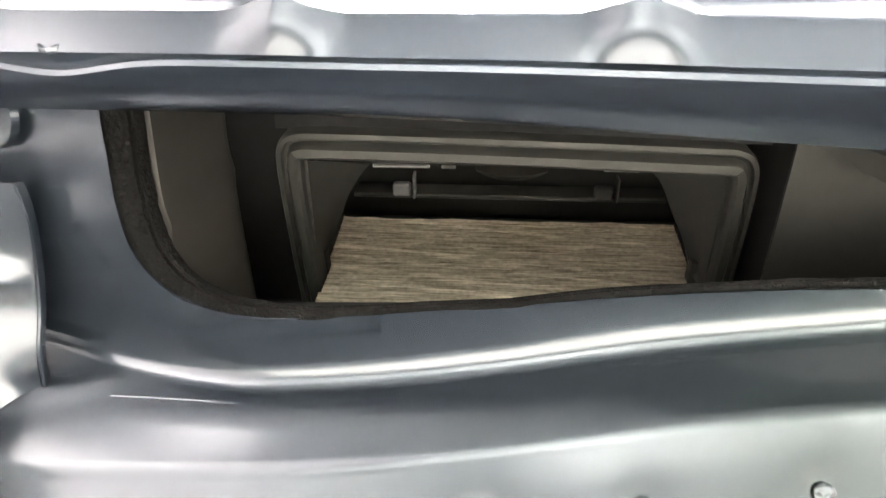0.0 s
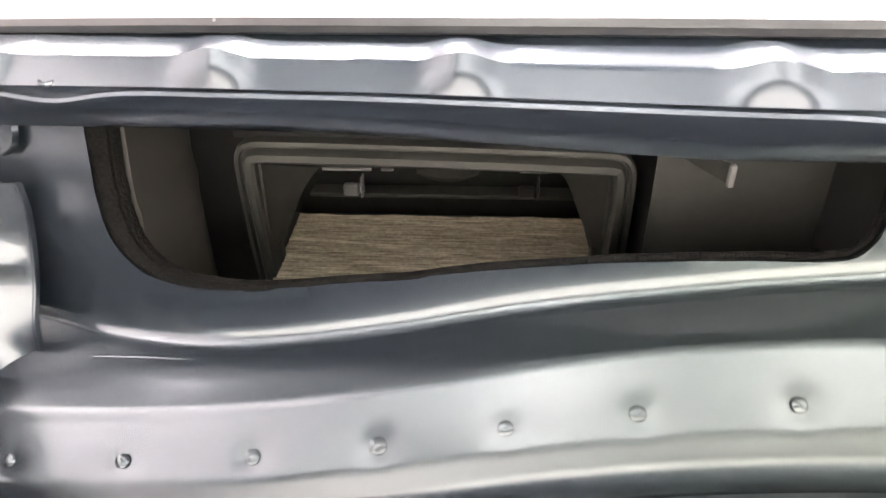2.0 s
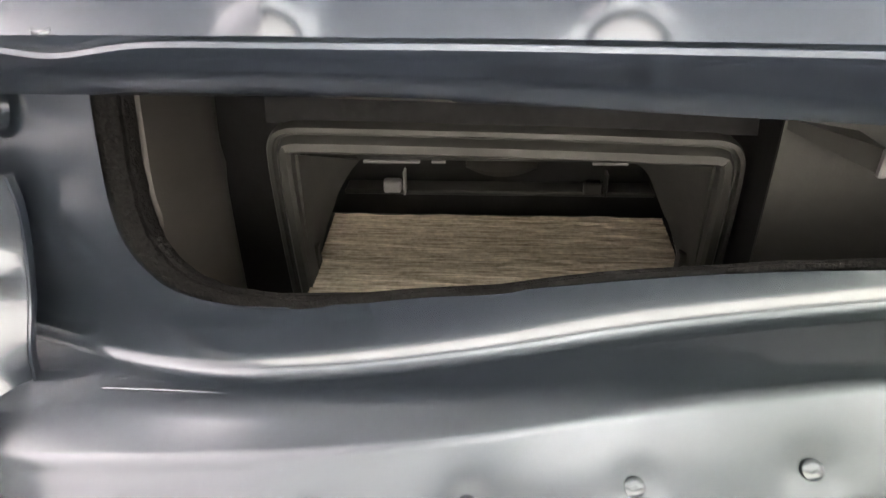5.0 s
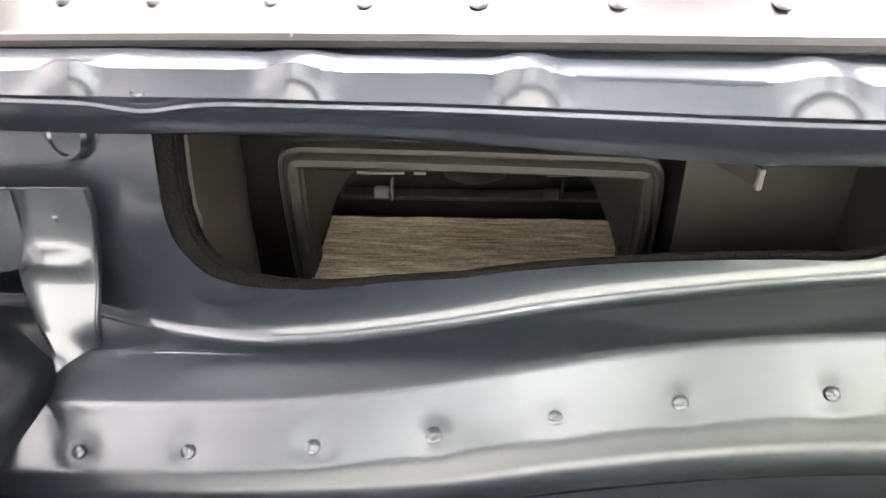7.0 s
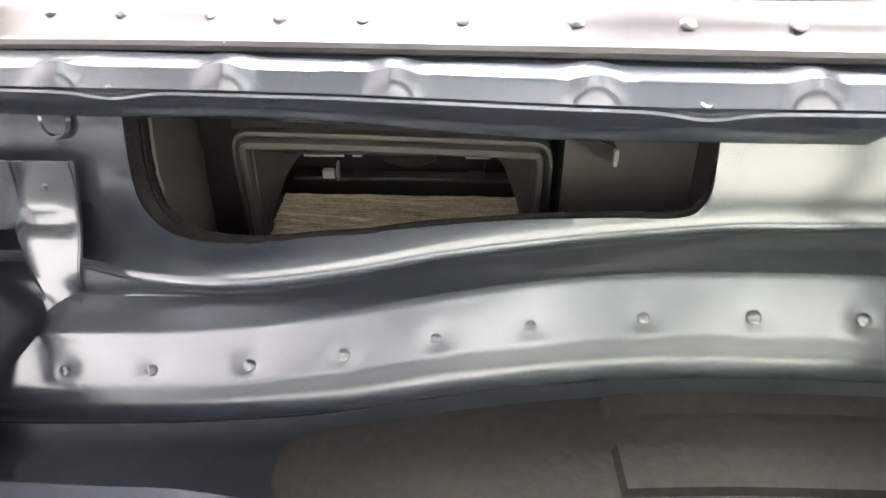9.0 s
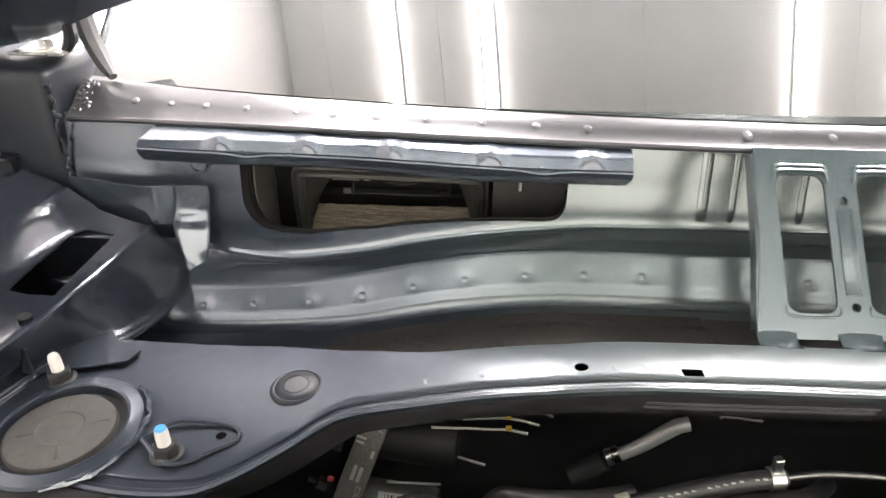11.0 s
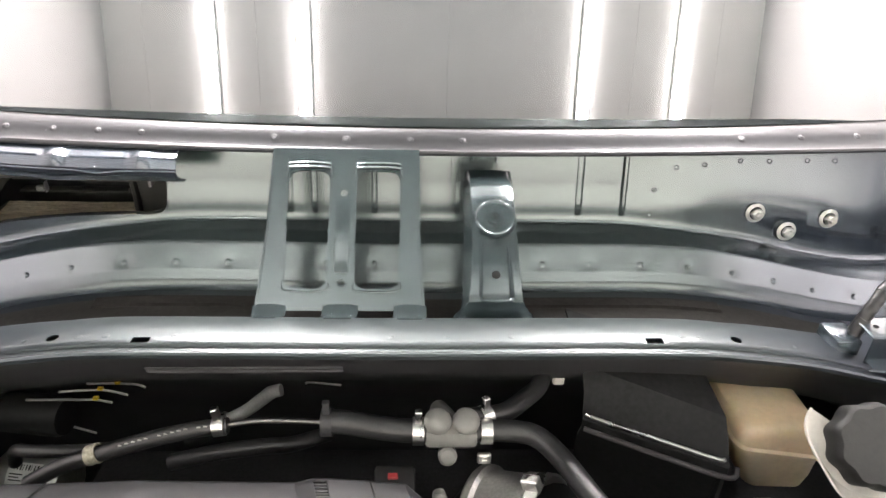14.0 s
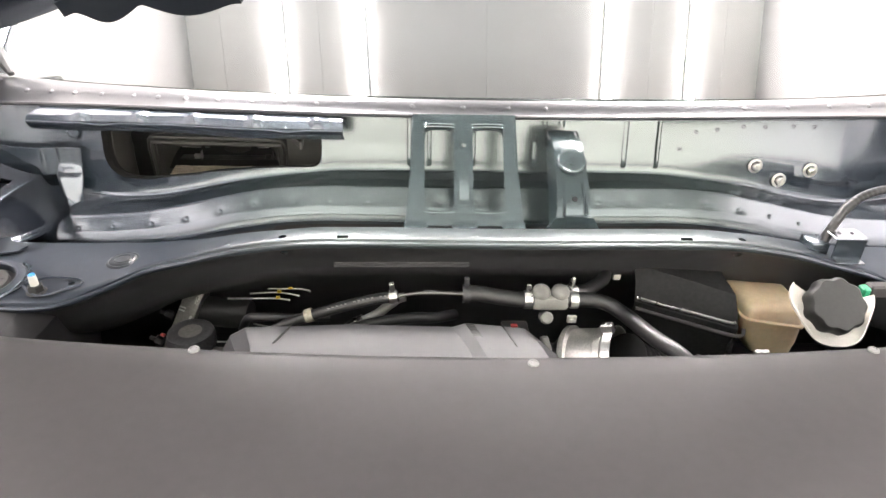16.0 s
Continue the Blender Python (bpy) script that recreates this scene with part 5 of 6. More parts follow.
for x in spread(-0.72, 0.72, 72):
    ye = -0.150 + 0.14 * x * x
    fold = 0.012 * math.exp(-((x + 0.50) / 0.07) ** 2)
    rows.append([(x, ye + 0.010, 0.915), (x, ye + 0.006, 0.945), (x, ye + 0.003, 0.958), (x, ye - 0.002, 0.964), (x, ye - 0.010, 0.9665)] + [(x, ye - 0.010 - w, 0.9665 + 0.02 * w + fold * min(1, w / 0.1)) for w in (0.02, 0.04, 0.06, 0.09, 0.13, 0.18, 0.24, 0.32, 0.42, 0.55, 0.68)] + [(x, ye - 0.75, 0.90), (x, ye - 0.80, 0.6), (x, ye - 0.80, 0.0)])
part("cover_panel", grid(rows, 0.003), GREYPL, cover)
for x, y in ((-0.005, -0.163), (-0.292, -0.1445), (0.30, -0.146)):
    part("push_pin", lathe(bmesh.new(), [(0, 0.0016), (0.002, 0.0016), (0.0024, 0.0011), (0.0028, 0.0018), (0.0044, 0.0014), (0.005, 0.0)], 20, pose(x, y, 0.9668)), VALVE0, cover, "small round push pin")

# ---- engine bay ----
eng = thing("engine_cover", "matt grey moulded plastic engine cover", "engine cover")
TOP_X = (-0.292, -0.284, -0.270, -0.225, -0.176, -0.170, -0.068, -0.0565, -0.0505, -0.019, 0.004, 0.020, 0.040)
TOP_Z = (0.918, 0.931, 0.9366, 0.9378, 0.9398, 0.9402, 0.9372, 0.9412, 0.9412, 0.9380, 0.9350, 0.926, 0.912)
rows = []
for x in sorted(set(spread(-0.292, 0.040, 48)) | set(TOP_X)):
    zt = float(np.interp(x, TOP_X, TOP_Z))
    yb = -0.068 - 0.4 * max(0, -0.270 - x) - 0.6 * max(0, x - 0.004)
    rows.append([(x + k * (-0.068 - y) * 0.4, y, z) for y, z, k in ((yb + 0.004, 0.86, 0), (yb + 0.0025, zt - 0.012, 0), (yb + 0.001, zt - 0.003, 0), (yb - 0.002, zt - 0.0006, 0), (yb - 0.005, zt, 0), (yb - 0.03, zt + 0.0015, 0.8), (yb - 0.06, zt + 0.001, 0.8), (yb - 0.10, zt, 0.8), (yb - 0.2, zt - 0.004, 0.8))])
part("cover_shell", grid(rows, 0.003), ENGPL, eng, smooth=12)
for a, b in (((-0.2255, -0.070, 0.9384), (-0.2375, -0.100, 0.9402)), ((-0.0190, -0.070, 0.9386), (-0.0090, -0.105, 0.9398))):
    bm = bmesh.new()
    tube(bm, [a, tuple((p + q) / 2 for p, q in zip(a, b)), b], 0.0008, 6, 3)
    part("seam", bm, RUBBER, eng, "dark seam line")
bm = bmesh.new()
for k in range(16):
    y = -0.073 - 0.0026 * k
    x = -0.0555 + 0.32 * (-0.073 - y)
    box(bm, x, x + 0.0085, y - 0.0009, y + 0.0009, 0.9405, 0.9424, 0.0003, 1)
part("ribbed_strip", bm, BLACK, eng, "dark ribbed strip across the cover")
bm = bmesh.new()
box(bm, -0.29, 0.45, -0.50, 0.095, 0.55, 0.80, 0.02, 2)
block = tagged(part("engine_block", bm, DARKMETAL), "dark grimy engine block deep in the bay", "engine")
bm = bmesh.new()
box(bm, -0.30, 0.05, -0.40, -0.085, 0.78, 0.90, 0.02, 2)
part("cylinder_head", bm, DARKMETAL, block)

LETTER = surface("white_print", (0.32, 0.32, 0.30), rough=0.6, vary=0.1, scale=300)


def hose(name, points, r, material, label, category="hose", sides=14, **k):
    bm = bmesh.new()
    tube(bm, points, r, sides, 6, **k)
    return tagged(part(name, bm, material), label, category)


def clamp(at, direction, r, parent=None, ear=True, material=None):
    """A spring clamp round a hose."""
    q = Vector(direction).to_track_quat("Z", "Y").to_matrix().to_4x4()
    mm = Matrix.Translation(at) @ q
    c = thing("hose_clamp", "bright steel spring clamp on a hose", "clamp", "hose clamps")
    part("band", lathe(bmesh.new(), [(r + 0.0002, -0.004), (r + 0.0014, -0.004), (r + 0.0014, 0.004), (r + 0.0002, 0.004)], 20, mm), material or STEEL, c)
    if ear:
        bm = bmesh.new()
        box(bm, -0.0025, 0.0025, r, r + 0.011, -0.0025, 0.0025, 0.0006, 1, mm)
        part("ear", bm, material or STEEL, c)
    return c


# coolant lines across the back of the engine
hose("coolant_hose", [(-0.262, -0.040, 0.903), (-0.235, -0.036, 0.917), (-0.190, -0.030, 0.930), (-0.150, -0.026, 0.939), (-0.122, -0.024, 0.942)], 0.0058, HOSE, "black rubber coolant hose with worn white print")
hose("metal_pipe", [(-0.125, -0.024, 0.942), (-0.10, -0.023, 0.9455), (-0.07, -0.024, 0.946), (-0.045, -0.026, 0.946)], 0.0021, STEELPIPE, "thin dark metal coolant pipe between two hoses", "pipe")
hose("coolant_hose", [(-0.054, -0.026, 0.947), (-0.040, -0.027, 0.948), (-0.02, -0.0285, 0.945), (0.0, -0.030, 0.943), (0.018, -0.031, 0.943)], 0.0084, HOSE, "thick black coolant hose to the valve")
hose("coolant_hose", [(0.052, -0.031, 0.943), (0.075, -0.030, 0.942), (0.095, -0.032, 0.939), (0.110, -0.050, 0.937), (0.125, -0.090, 0.940), (0.142, -0.135, 0.945), (0.16, -0.19, 0.93)], 0.0078, HOSE, "thick black coolant hose bending to the front")
hose("coolant_hose", [(0.05, -0.022, 0.947), (0.075, -0.010, 0.940), (0.095, 0.010, 0.936), (0.108, 0.026, 0.934), (0.112, 0.040, 0.940), (0.108, 0.048, 0.950), (0.100, 0.055, 0.945), (0.098, 0.10, 0.93)], 0.0072, HOSE, "black heater hose curling to the firewall")
hose("coolant_hose", [(-0.175, -0.012, 0.892), (-0.14, -0.010, 0.900), (-0.105, -0.006, 0.902), (-0.085, 0.0, 0.898), (-0.06, 0.02, 0.888)], 0.0062, HOSE, "black rubber hose under the pipe")
hose("coolant_hose", [(-0.295, -0.005, 0.885), (-0.285, -0.012, 0.905), (-0.268, -0.018, 0.911), (-0.235, -0.015, 0.908), (-0.20, -0.002, 0.90)], 0.0048, HOSE, "thin black vacuum hose")
clamp((-0.128, -0.024, 0.9415), (1, 0.05, 0.1), 0.0058)
# Worn cream mark on the hose, drawn with the clamp's band
clamp((-0.215, -0.033, 0.924), (1, 0.1, 0.3), 0.0058, ear=False, material=CREAMMARK)
clamp((-0.052, -0.026, 0.9468), (1, 0, 0), 0.0084, ear=True, material=DARKMETAL)
clamp((0.012, -0.031, 0.943), (1, 0, 0), 0.0084)
clamp((0.060, -0.031, 0.943), (1, 0, 0), 0.0078, ear=False)
clamp((0.060, -0.018, 0.944), (1, 0.6, 0), 0.0072)
bm = bmesh.new()
for i in range(16):
    x = -0.196 + i * 0.0045
    z = float(np.interp(x, (-0.235, -0.19, -0.15, -0.122), (0.917, 0.930, 0.939, 0.942)))
    y = float(np.interp(x, (-0.235, -0.19, -0.15, -0.122), (-0.036, -0.030, -0.026, -0.024)))
    if i not in (5, 11):
        box(bm, x, x + 0.0026, y - 0.0037, y - 0.0027, z + 0.0044, z + 0.0054)
tagged(part("hose_print", bm, LETTER), "faded white print along the black hose", "print")

valve = thing("heater_valve", "pale grey plastic heater valve between the hoses", "valve")
VALVE = surface("pale_grey_plastic", (0.19, 0.19, 0.18), rough=0.45, vary=0.08, scale=80, bump=0.1)
bm = bmesh.new()
box(bm, 0.016, 0.054, -0.040, -0.018, 0.934, 0.949, 0.004, 2)
part("valve_body", bm, VALVE, valve)
for x in (0.0255, 0.0455):
    part("valve_dome", lathe(bmesh.new(), [(0.0095, -0.006), (0.0098, 0.004), (0.009, 0.007), (0.0065, 0.0092), (0, 0.010)], 24, pose(x, -0.029, 0.948, 18, 0, 0)), VALVE, valve)
part("valve_outlet", lathe(bmesh.new(), [(0.0055, -0.02), (0.0055, -0.008), (0.0068, -0.007), (0.0068, 0), (0.005, 0.0015), (0, 0.0015)], 18, pose(0.033, -0.037, 0.924, 60, 0, 0)), VALVE, valve)
bm = bmesh.new()
tube(bm, [(0.0354, 0.0000, 0.9206), (0.0350, 0.0180, 0.9084), (0.0288, 0.0350, 0.9007)], [0.0070, 0.0072, 0.0076], 18, 4)
part("valve_neck", bm, VALVE, valve, "pale grey neck at the back of the valve")
bm = bmesh.new()
box(bm, 0.054, 0.064, -0.040, -0.036, 0.919, 0.928, 0.001, 1)
box(bm, 0.057, 0.061, -0.042, -0.035, 0.9215, 0.9255, 0.0004, 1)
tagged(part("clip", bm, ALU), "small bright square clip", "clip")
bm = bmesh.new()
box(bm, 0.122, 0.131, 0.036, 0.041, 0.925, 0.938, 0.001, 1)
tagged(part("clip", bm, WHITE), "small pale clip at the firewall", "clip")

# sensor with red lock, small connectors
sensor = thing("sensor_plug", "black sensor plug with a red lock tab", "connector")
bm = bmesh.new()
box(bm, -0.018, 0.010, -0.070, -0.048, 0.900, 0.9298, 0.003, 2)
part("plug_body", bm, BLACK, sensor)
RED = surface("red_plastic", (0.34, 0.035, 0.035), rough=0.5, vary=0.15, scale=200)
bm = bmesh.new()
box(bm, -0.0085, -0.0015, -0.062, -0.057, 0.9295, 0.9315, 0.0006, 1)
part("lock_tab", bm, RED, sensor)
fit_ = thing("hose_fitting", "pale plastic hose fitting with a bent hose", "fitting")
bm = bmesh.new()
tube(bm, [(0.026, -0.062, 0.918), (0.028, -0.066, 0.908), (0.030, -0.070, 0.900)], [0.004, 0.0062, 0.0062], 14, 4)
part("fitting_body", bm, VALVE, fit_)
bm = bmesh.new()
tube(bm, [(0.030, -0.070, 0.900), (0.040, -0.062, 0.898), (0.055, -0.045, 0.900), (0.070, -0.035, 0.895)], 0.008, 12, 5)
part("fitting_hose", bm, RUBBER, fit_)

# throttle body and corrugated intake hose
throttle = thing("throttle_body", "bright cast aluminium throttle body", "throttle body")
mt = Matrix.Translation((0.078, -0.066, 0.890)) @ Vector((0.62, -0.35, 0.28)).to_track_quat("Z", "Y").to_matrix().to_4x4()
part("throttle_barrel", lathe(bmesh.new(), [(0.036, -0.024), (0.0375, -0.022), (0.0375, -0.017), (0.034, -0.015), (0.034, 0.012), (0.0355, 0.013), (0.0355, 0.02), (0.033, 0.021), (0.033, 0.03)], 40, mt), ALU, throttle)
part("hose_band", lathe(bmesh.new(), [(0.0345, 0.022), (0.0362, 0.022), (0.0362, 0.031), (0.0345, 0.031)], 40, mt), STEEL, throttle, "bright steel band clamp")
bm = bmesh.new()
box(bm, -0.004, 0.004, 0.033, 0.044, 0.020, 0.032, 0.001, 1, mt)
part("band_screw", bm, STEEL, throttle)
bm = bmesh.new()
tube(bm, [(0.104, -0.080, 0.898), (0.130, -0.074, 0.882), (0.17, -0.066, 0.867), (0.215, -0.062, 0.862), (0.262, -0.056, 0.845)], [0.030, 0.025, 0.023, 0.023, 0.022], 20, 26, True, 0.0026, 0.0115)
tagged(part("intake_hose", bm, HOSE), "ribbed black rubber intake hose", "hose")
bm = bmesh.new()
lathe(bm, [(0, 0.012), (0.004, 0.012), (0.0045, 0.006), (0.007, 0.006), (0.007, 0)], 6, pose(0.281, -0.070, 0.895, 50, 0, 20))
tagged(part("bolt", bm, STEEL), "bright hex bolt beside the intake hose", "bolt")

# black air box with a bright retaining wire
airbox = thing("air_box", "black plastic air box with a bright retaining wire", "air box")
rows = []
for t in spread(0, 1, 8):
    x = 0.142 + 0.10 * t
    y = 0.012 - 0.045 * t
    rows.append([(x, y + 0.09, 0.955 - 0.01 * t), (x, y + 0.02, 0.950 - 0.012 * t), (x, y + 0.006, 0.935 - 0.012 * t), (x, y, 0.918 - 0.006 * t), (x, y - 0.003, 0.914 - 0.006 * t), (x, y - 0.002, 0.904 - 0.008 * t), (x, y + 0.004, 0.890 - 0.006 * t), (x, y + 0.008, 0.80)])
part("box_body", grid(rows, 0.003), AIRBOX, airbox)
bm = bmesh.new()
tube(bm, [(0.143, 0.008, 0.921), (0.150, 0.004, 0.9195), (0.20, -0.018, 0.9165), (0.232, -0.0325, 0.915), (0.2375, -0.035, 0.917)], 0.0017, 8, 5)
part("retaining_wire", bm, STEEL, airbox)
bm = bmesh.new()
tube(bm, [(0.143, 0.006, 0.907), (0.20, -0.020, 0.903), (0.243, -0.037, 0.900), (0.249, -0.034, 0.908)], 0.0022, 8, 5)
part("box_lip", bm, GREYPL, airbox)
sheet("end_wall", [(0.243, -0.034, 0.80), (0.243, 0.05, 0.80), (0.243, 0.055, 0.945), (0.243, -0.034, 0.91)], BLACK, airbox)

# brake fluid reservoir
CREAM = surface("cream_translucent_plastic", (0.56, 0.45, 0.30), rough=0.4, vary=0.1, scale=40, bump=0.08, bump_scale=400)
CREAM.node_tree.nodes["Principled BSDF"].inputs["Subsurface Weight"].default_value = 0.3
CREAM.node_tree.nodes["Principled BSDF"].inputs["Subsurface Radius"].default_value = (0.02, 0.012, 0.006)
tank = thing("fluid_reservoir", "aged cream plastic fluid reservoir with a black cap", "reservoir")
rows = []
for z, x0, x1, y0, y1 in ((0.850, 0.288, 0.330, 0.000, 0.040), (0.8535, 0.282, 0.334, -0.006, 0.046), (0.870, 0.272, 0.334, -0.010, 0.052), (0.888, 0.264, 0.332, -0.013, 0.058), (0.9010, 0.259, 0.331, -0.014, 0.062), (0.9022, 0.2565, 0.3335, -0.0165, 0.0645), (0.9045, 0.2565, 0.3335, -0.0165, 0.0645), (0.9057, 0.259, 0.331, -0.014, 0.062),
                          (0.9130, 0.2600, 0.3300, -0.012, 0.060), (0.9180, 0.2625, 0.3275, -0.009, 0.057), (0.9205, 0.2670, 0.3230, -0.005, 0.052), (0.9212, 0.2740, 0.3160, 0.003, 0.045)):
    k = 0.16 if 0.90 < z < 0.906 else 0.05
    rows.append([(x, y, z - k * (x - 0.295) + (0.10 * (y - 0.02) if 0.90 < z < 0.906 else 0.0)) for x, y in round_rect(x0, x1, y0, y1, 0.010, 5)])
for r in rows:
    r.append(r[0])
bm = grid(rows)
bmesh.ops.remove_doubles(bm, verts=bm.verts, dist=1e-5)
bmesh.ops.holes_fill(bm, edges=[e for e in bm.edges if e.is_boundary], sides=60)
part("tank", bm, CREAM, tank)
mc = Matrix.Translation((0.322, -0.058, 0.955)) @ Vector((-0.05, -0.62, 0.62)).to_track_quat("Z", "Y").to_matrix().to_4x4()
bm = bmesh.new()
prof = [(0.0, 0.0065), (0.020, 0.0065), (0.0255, 0.006), (0.0275, 0.004), (0.0285, 0.0), (0.0285, -0.010), (0.027, -0.014)]
lathe(bm, prof, 72, None)
for v in bm.verts:
    r = math.hypot(v.co.x, v.co.y)
    if r > 0.019:
        a = math.atan2(v.co.y, v.co.x)
        k = 1 + 0.045 * math.cos(9 * a)
        v.co.x *= k
        v.co.y *= k
bmesh.ops.transform(bm, matrix=mc, verts=bm.verts)
part("reservoir_cap", bm, BLACK, tank, "scalloped dark grey screw cap")
SKIRT = surface("white_plastic", (0.58, 0.56, 0.52), rough=0.4, vary=0.06, scale=60)
rows = []
for a in spread(-215, 20, 40):
    ca, sa = math.cos(radians(a)), math.sin(radians(a))
    rows.append([mc @ Vector((r * ca * (1.0 if k < 3 else 1 + 0.12 * math.sin(radians(a) * 3)), r * sa, h)) for k, (r, h) in enumerate(((0.024, -0.012), (0.028, -0.014), (0.033, -0.014), (0.041, -0.008), (0.0415, -0.006)))])
part("drip_skirt", grid(rows, 0.0015), SKIRT, tank, "white flexible drip skirt")
bm = bmesh.new()
box(bm, 0.258, 0.275, -0.052, -0.047, 0.850, 0.892, 0.002, 1)
box(bm, 0.246, 0.275, -0.064, -0.048, 0.868, 0.871, 0.001, 1)
part("tank_foot", bm, ALU, tank, "pale bracket foot")
bm = bmesh.new()
box(bm, 0.372, 0.40, -0.035, -0.022, 0.948, 0.962, 0.002, 1)
lvl = tagged(part("level_plug", bm, GREYPL), "grey wiring plug with a green lock", "connector")
GREEN = surface("green_plastic", (0.02, 0.30, 0.14), rough=0.45, vary=0.15, scale=200)
bm = bmesh.new()
box(bm, 0.364, 0.373, -0.036, -0.024, 0.946, 0.960, 0.002, 1)
part("green_lock", bm, GREEN, lvl, "green plastic lock")

# wiring harness on the right
harness = thing("wiring_harness", "taped black wiring harness in corrugated sleeve", "wiring harness")
bm = bmesh.new()
tube(bm, [(0.350, 0.030, 0.975), (0.3535, 0.032, 0.990), (0.361, 0.036, 1.004), (0.373, 0.043, 1.017), (0.390, 0.050, 1.0265), (0.413, 0.055, 1.0325), (0.45, 0.062, 1.032), (0.50, 0.075, 1.02), (0.57, 0.095, 0.98)], 0.0049, 14, 18, True, 0.00025, 0.0062)
part("sleeve", bm, TAPE, harness)
for p, d in (((0.3535, 0.032, 0.990), (0.4, 0.1, 1)), ((0.373, 0.043, 1.017), (1, 0.4, 0.8))):
    part("tape_wrap", lathe(bmesh.new(), [(0.0050, -0.006), (0.0056, -0.006), (0.0056, 0.006), (0.0050, 0.006)], 14, Matrix.Translation(p) @ Vector(d).to_track_quat("Z", "Y").to_matrix().to_4x4()), TAPE, harness)

# brake unit deep on the left
unit = thing("brake_unit", "dark brake actuator block with stamped marks and a motor", "brake unit")
mu = Matrix.Translation((-0.392, 0.075, 0.835)) @ Euler((radians(-35), radians(18), radians(-8))).to_matrix().to_4x4()
bm = bmesh.new()
box(bm, -0.0105, 0.0115, -0.012, 0.02, -0.045, 0.046, 0.002, 2, mu)
part("valve_block", bm, BLOCKMETAL, unit, "dark cast valve block")
for dx, dz, w, h in ((-0.006, 0.020, 0.008, 0.0016), (-0.006, 0.016, 0.007, 0.0016), (-0.002, -0.008, 0.003, 0.012), (0.003, -0.008, 0.003, 0.012), (0.007, 0.010, 0.0025, 0.006)):
    bm = bmesh.new()
    box(bm, dx - w / 2, dx + w / 2, -0.0128, -0.0122, dz - h / 2, dz + h / 2, 0, 1, mu)
    part("stamped_mark", bm, LETTER, unit)
for dz in (-0.03, 0.004, 0.03):
    part("line_nut", lathe(bmesh.new(), [(0.006, 0), (0.006, 0.008), (0.003, 0.01), (0.003, 0.016)], 6, mu @ pose(-0.018, 0.004, dz, 0, -90, 0)), DARKMETAL, unit)
bm = bmesh.new()
box(bm, -0.020, -0.0145, -0.010, -0.006, -0.022, -0.018, 0.0008, 1, mu)
part("red_seal", bm, RED, unit)
part("motor", lathe(bmesh.new(), [(0.0, 0.07), (0.024, 0.07), (0.026, 0.066), (0.026, 0.004), (0.022, 0.0)], 28, Matrix.Translation((-0.400, 0.097, 0.752)) @ pose(0, 0, 0, 0, 90, -8)), MOTOR, unit, "bright ribbed motor can")
part("solenoid_cover", lathe(bmesh.new(), [(0.0, 0.065), (0.017, 0.065), (0.019, 0.06), (0.019, 0)], 24, Matrix.Translation((-0.378, 0.100, 0.838)) @ pose(0, 0, 0, 0, 90, -8)), BLACK, unit)
INK = surface("black_ink", (0.02, 0.02, 0.02), rough=0.6, vary=0.1)


def lettering(name, text, size, m, material, parent, label):
    """Raised letters in the built-in font, lying in m's x, y."""
    cu = bpy.data.curves.new(name, "FONT")
    cu.body, cu.size, cu.extrude, cu.align_x, cu.align_y = text, size, 0.0002, "CENTER", "CENTER"
    ob = new(name, cu)
    dg = bpy.context.evaluated_depsgraph_get()
    dg.update()
    me = bpy.data.meshes.new_from_object(ob.evaluated_get(dg))
    bpy.data.objects.remove(ob)
    me.transform(m)
    me.materials.clear()
    me.materials.append(material)
    ob = new(name, me)
    ob.parent = parent
    return tagged(ob, label)


def can(x, ang, r=0.0265):
    """A point on the motor's skin."""
    return Vector((-0.400 + x, 0.097 - 0.14 * x - r * math.sin(radians(ang)), 0.752 + r * math.cos(radians(ang))))


sticker = part("sticker", grid([[can(x, a) for x in spread(0.018, 0.055, 4)] for a in spread(5, 85, 10)]), STICKER, unit, "white printed sticker")
for k in range(9):
    w = 0.0006 + 0.0005 * ((k * 7) % 3)
    part("printed_bar", grid([[can(0.024 + 0.0028 * k, a, 0.0268), can(0.024 + 0.0028 * k + w, a, 0.0268)] for a in (10, 14, 18, 22)]), INK, sticker)
for a, x0, x1 in ((30, 0.021, 0.034), (36, 0.021, 0.031), (42, 0.021, 0.034), (60, 0.021, 0.036)):
    part("printed_bar", grid([[can(x0, a, 0.0268), can(x1, a, 0.0268)], [can(x0, a + 2.5, 0.0268), can(x1, a + 2.5, 0.0268)]]), INK, sticker)
d = (can(0.046, 52) - can(0.046, 28)).normalized()
lettering("lettering", "C05", 0.013, Matrix.Translation(can(0.046, 52, 0.0275)) @ Matrix(((0, 1, 0, 0), (-d.y, 0, -0.64, 0), (-d.z, 0, 0.77, 0), (0, 0, 0, 1))), INK, sticker, "black printed numerals")
for text, x, z in (("MC1", 0.007, 0.034), ("MC2", 0.006, -0.022), ("FR", -0.006, -0.036)):
    lettering("lettering", text, 0.0058, mu @ Matrix(((0, -1, 0, x), (0, 0, -1, -0.0124), (1, 0, 0, z), (0, 0, 0, 1))), LETTER, unit, "small pale stamped letters")
wheel = thing("belt_pulley", "dark round cap deep in the bay", "cap", at=(-0.338, -0.038, 0.905))
part("cap_rim", lathe(bmesh.new(), [(0.012, 0.003), (0.018, 0.004), (0.023, 0.002), (0.025, -0.004), (0.024, -0.015)], 32), DARKMETAL, wheel)
part("cap_face", lathe(bmesh.new(), [(0, 0.001), (0.012, 0.0025)], 32), BLOCKMETAL, wheel)

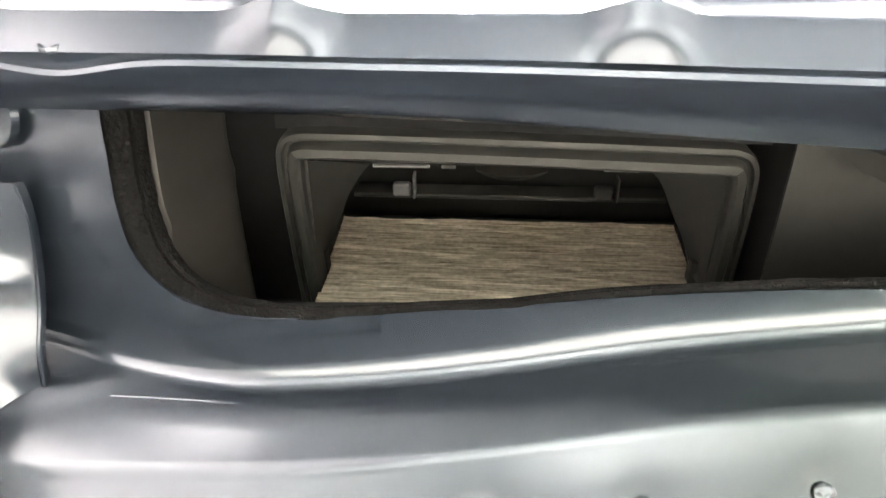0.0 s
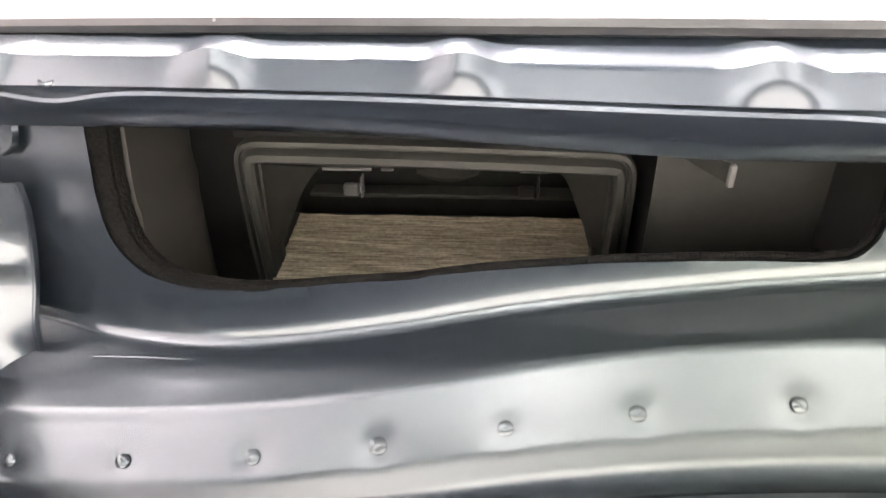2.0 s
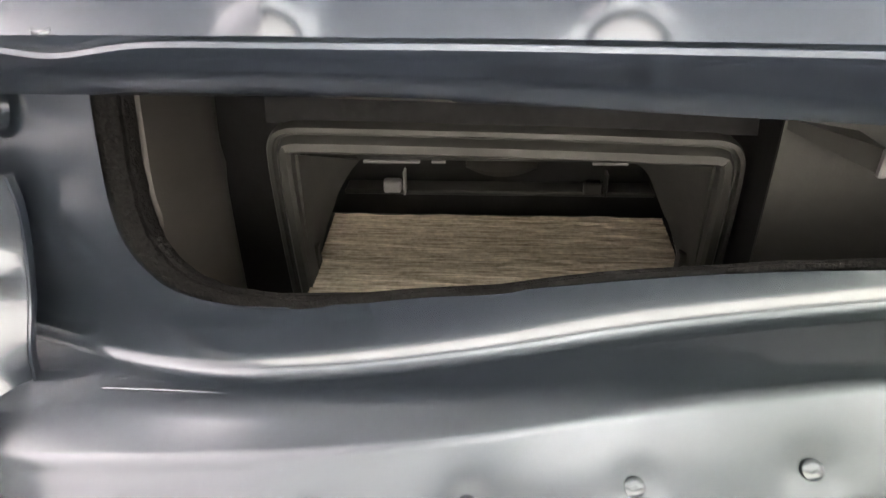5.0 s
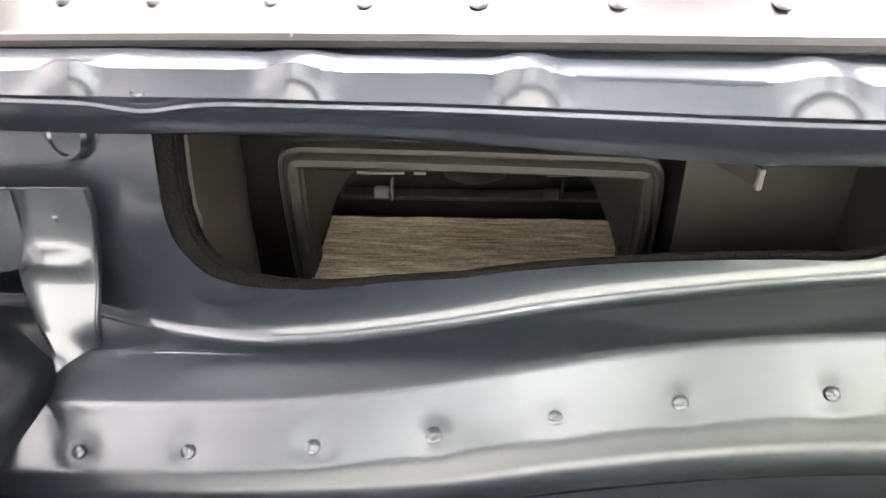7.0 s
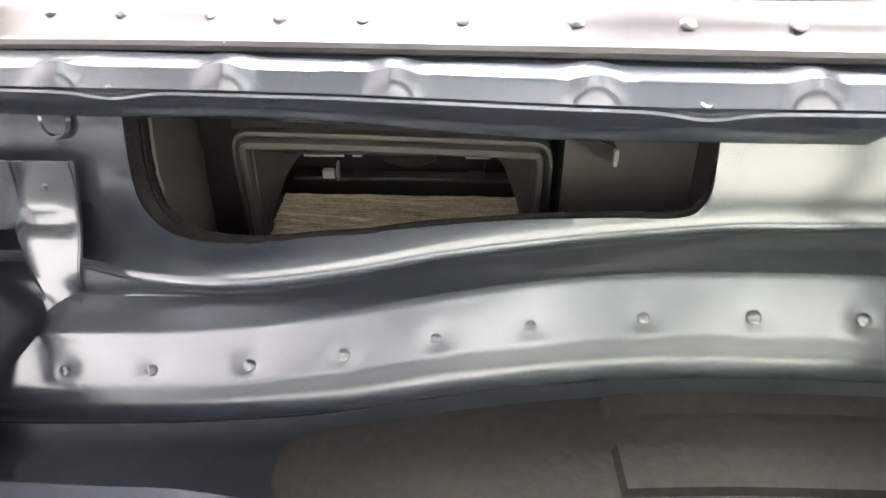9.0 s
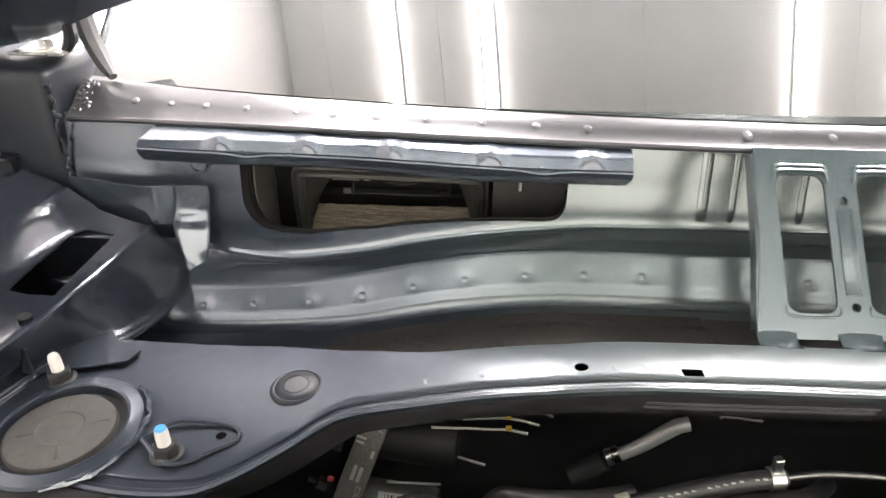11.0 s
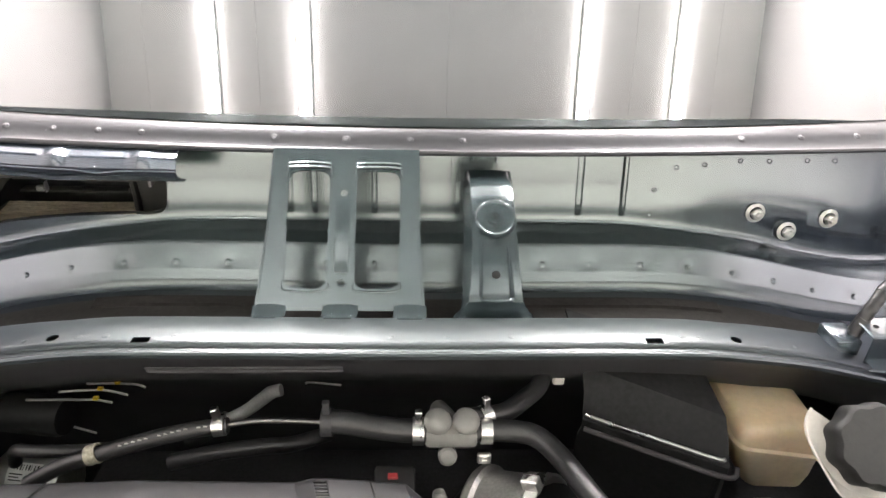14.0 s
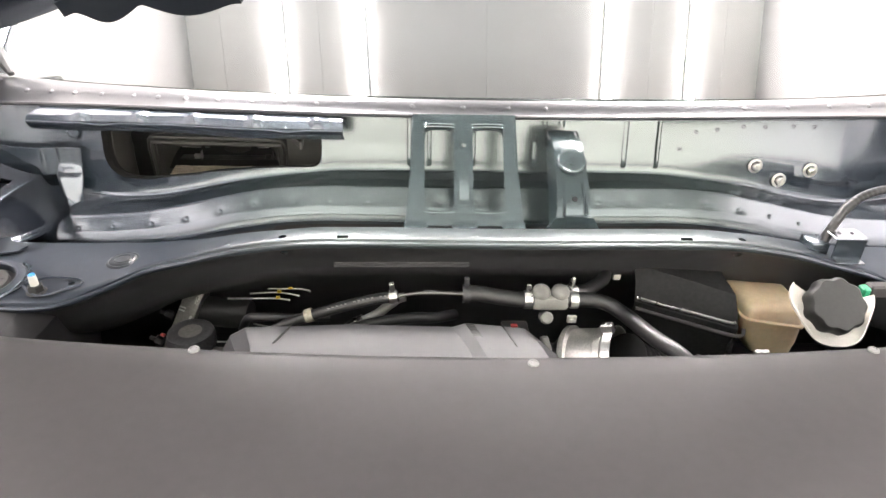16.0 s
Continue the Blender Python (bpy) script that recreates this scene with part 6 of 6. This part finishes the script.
# brake lines clipped to the firewall
for pts in (((-0.335, 0.079, 0.870), (-0.29, 0.078, 0.871), (-0.275, 0.079, 0.870), (-0.259, 0.0755, 0.870)), ((-0.31, 0.087, 0.872), (-0.274, 0.0895, 0.872), (-0.249, 0.085, 0.870)), ((-0.29, 0.098, 0.872), (-0.25, 0.0975, 0.872), (-0.237, 0.095, 0.870)),
            ((-0.370, 0.104, 0.820), (-0.345, 0.1035, 0.821), (-0.333, 0.102, 0.820), (-0.290, 0.088, 0.820)), ((-0.373, 0.084, 0.800), (-0.327, 0.083, 0.800)), ((-0.095, 0.111, 0.860), (-0.090, 0.1125, 0.8605), (-0.061, 0.109, 0.860))):
    hose("brake_line", pts, 0.0011, ZINC, "thin bright steel brake line on the firewall", "brake line", 8)
for p in ((-0.274, 0.079, 0.8712), (-0.274, 0.0892, 0.8732), (-0.262, 0.0975, 0.8732)):
    bm = bmesh.new()
    box(bm, p[0] - 0.0025, p[0] + 0.0025, p[1] - 0.0018, p[1] + 0.0018, p[2] - 0.001, p[2] + 0.0025, 0.0006, 1)
    tagged(part("line_clip", bm, YELLOW), "small yellow clip on a brake line", "clip", "yellow clips")
bm = bmesh.new()
tube(bm, [(-0.1826, 0.1080, 0.8114), (-0.1679, 0.1090, 0.8194), (-0.1546, 0.1120, 0.8252), (-0.1373, 0.1120, 0.8406), (-0.1285, 0.1120, 0.8482), (-0.1188, 0.1120, 0.8515)], [0.0058, 0.0058, 0.0062, 0.0065, 0.0065, 0.006], 18, 6)
pipe = tagged(part("steel_pipe", bm, ZINC), "bright bent steel pipe stub behind the engine", "pipe")
bm = bmesh.new()
lathe(bm, [(0.0061, -0.006), (0.0076, -0.0055), (0.0076, -0.0015), (0.0066, -0.001), (0.0076, 0.001), (0.0076, 0.005), (0.0061, 0.006)], 24, Matrix.Translation((-0.1785, 0.1080, 0.8154)) @ Vector((0.8784, 0.0597, 0.4742)).to_track_quat("Z", "Y").to_matrix().to_4x4())
part("pipe_clamp", bm, STEEL, pipe)
hose("rubber_boot", [(-0.2130, 0.1060, 0.7914), (-0.1980, 0.1060, 0.8006), (-0.1854, 0.1060, 0.8111)], 0.009, RUBBER, "black rubber boot on the steel pipe", "hose")
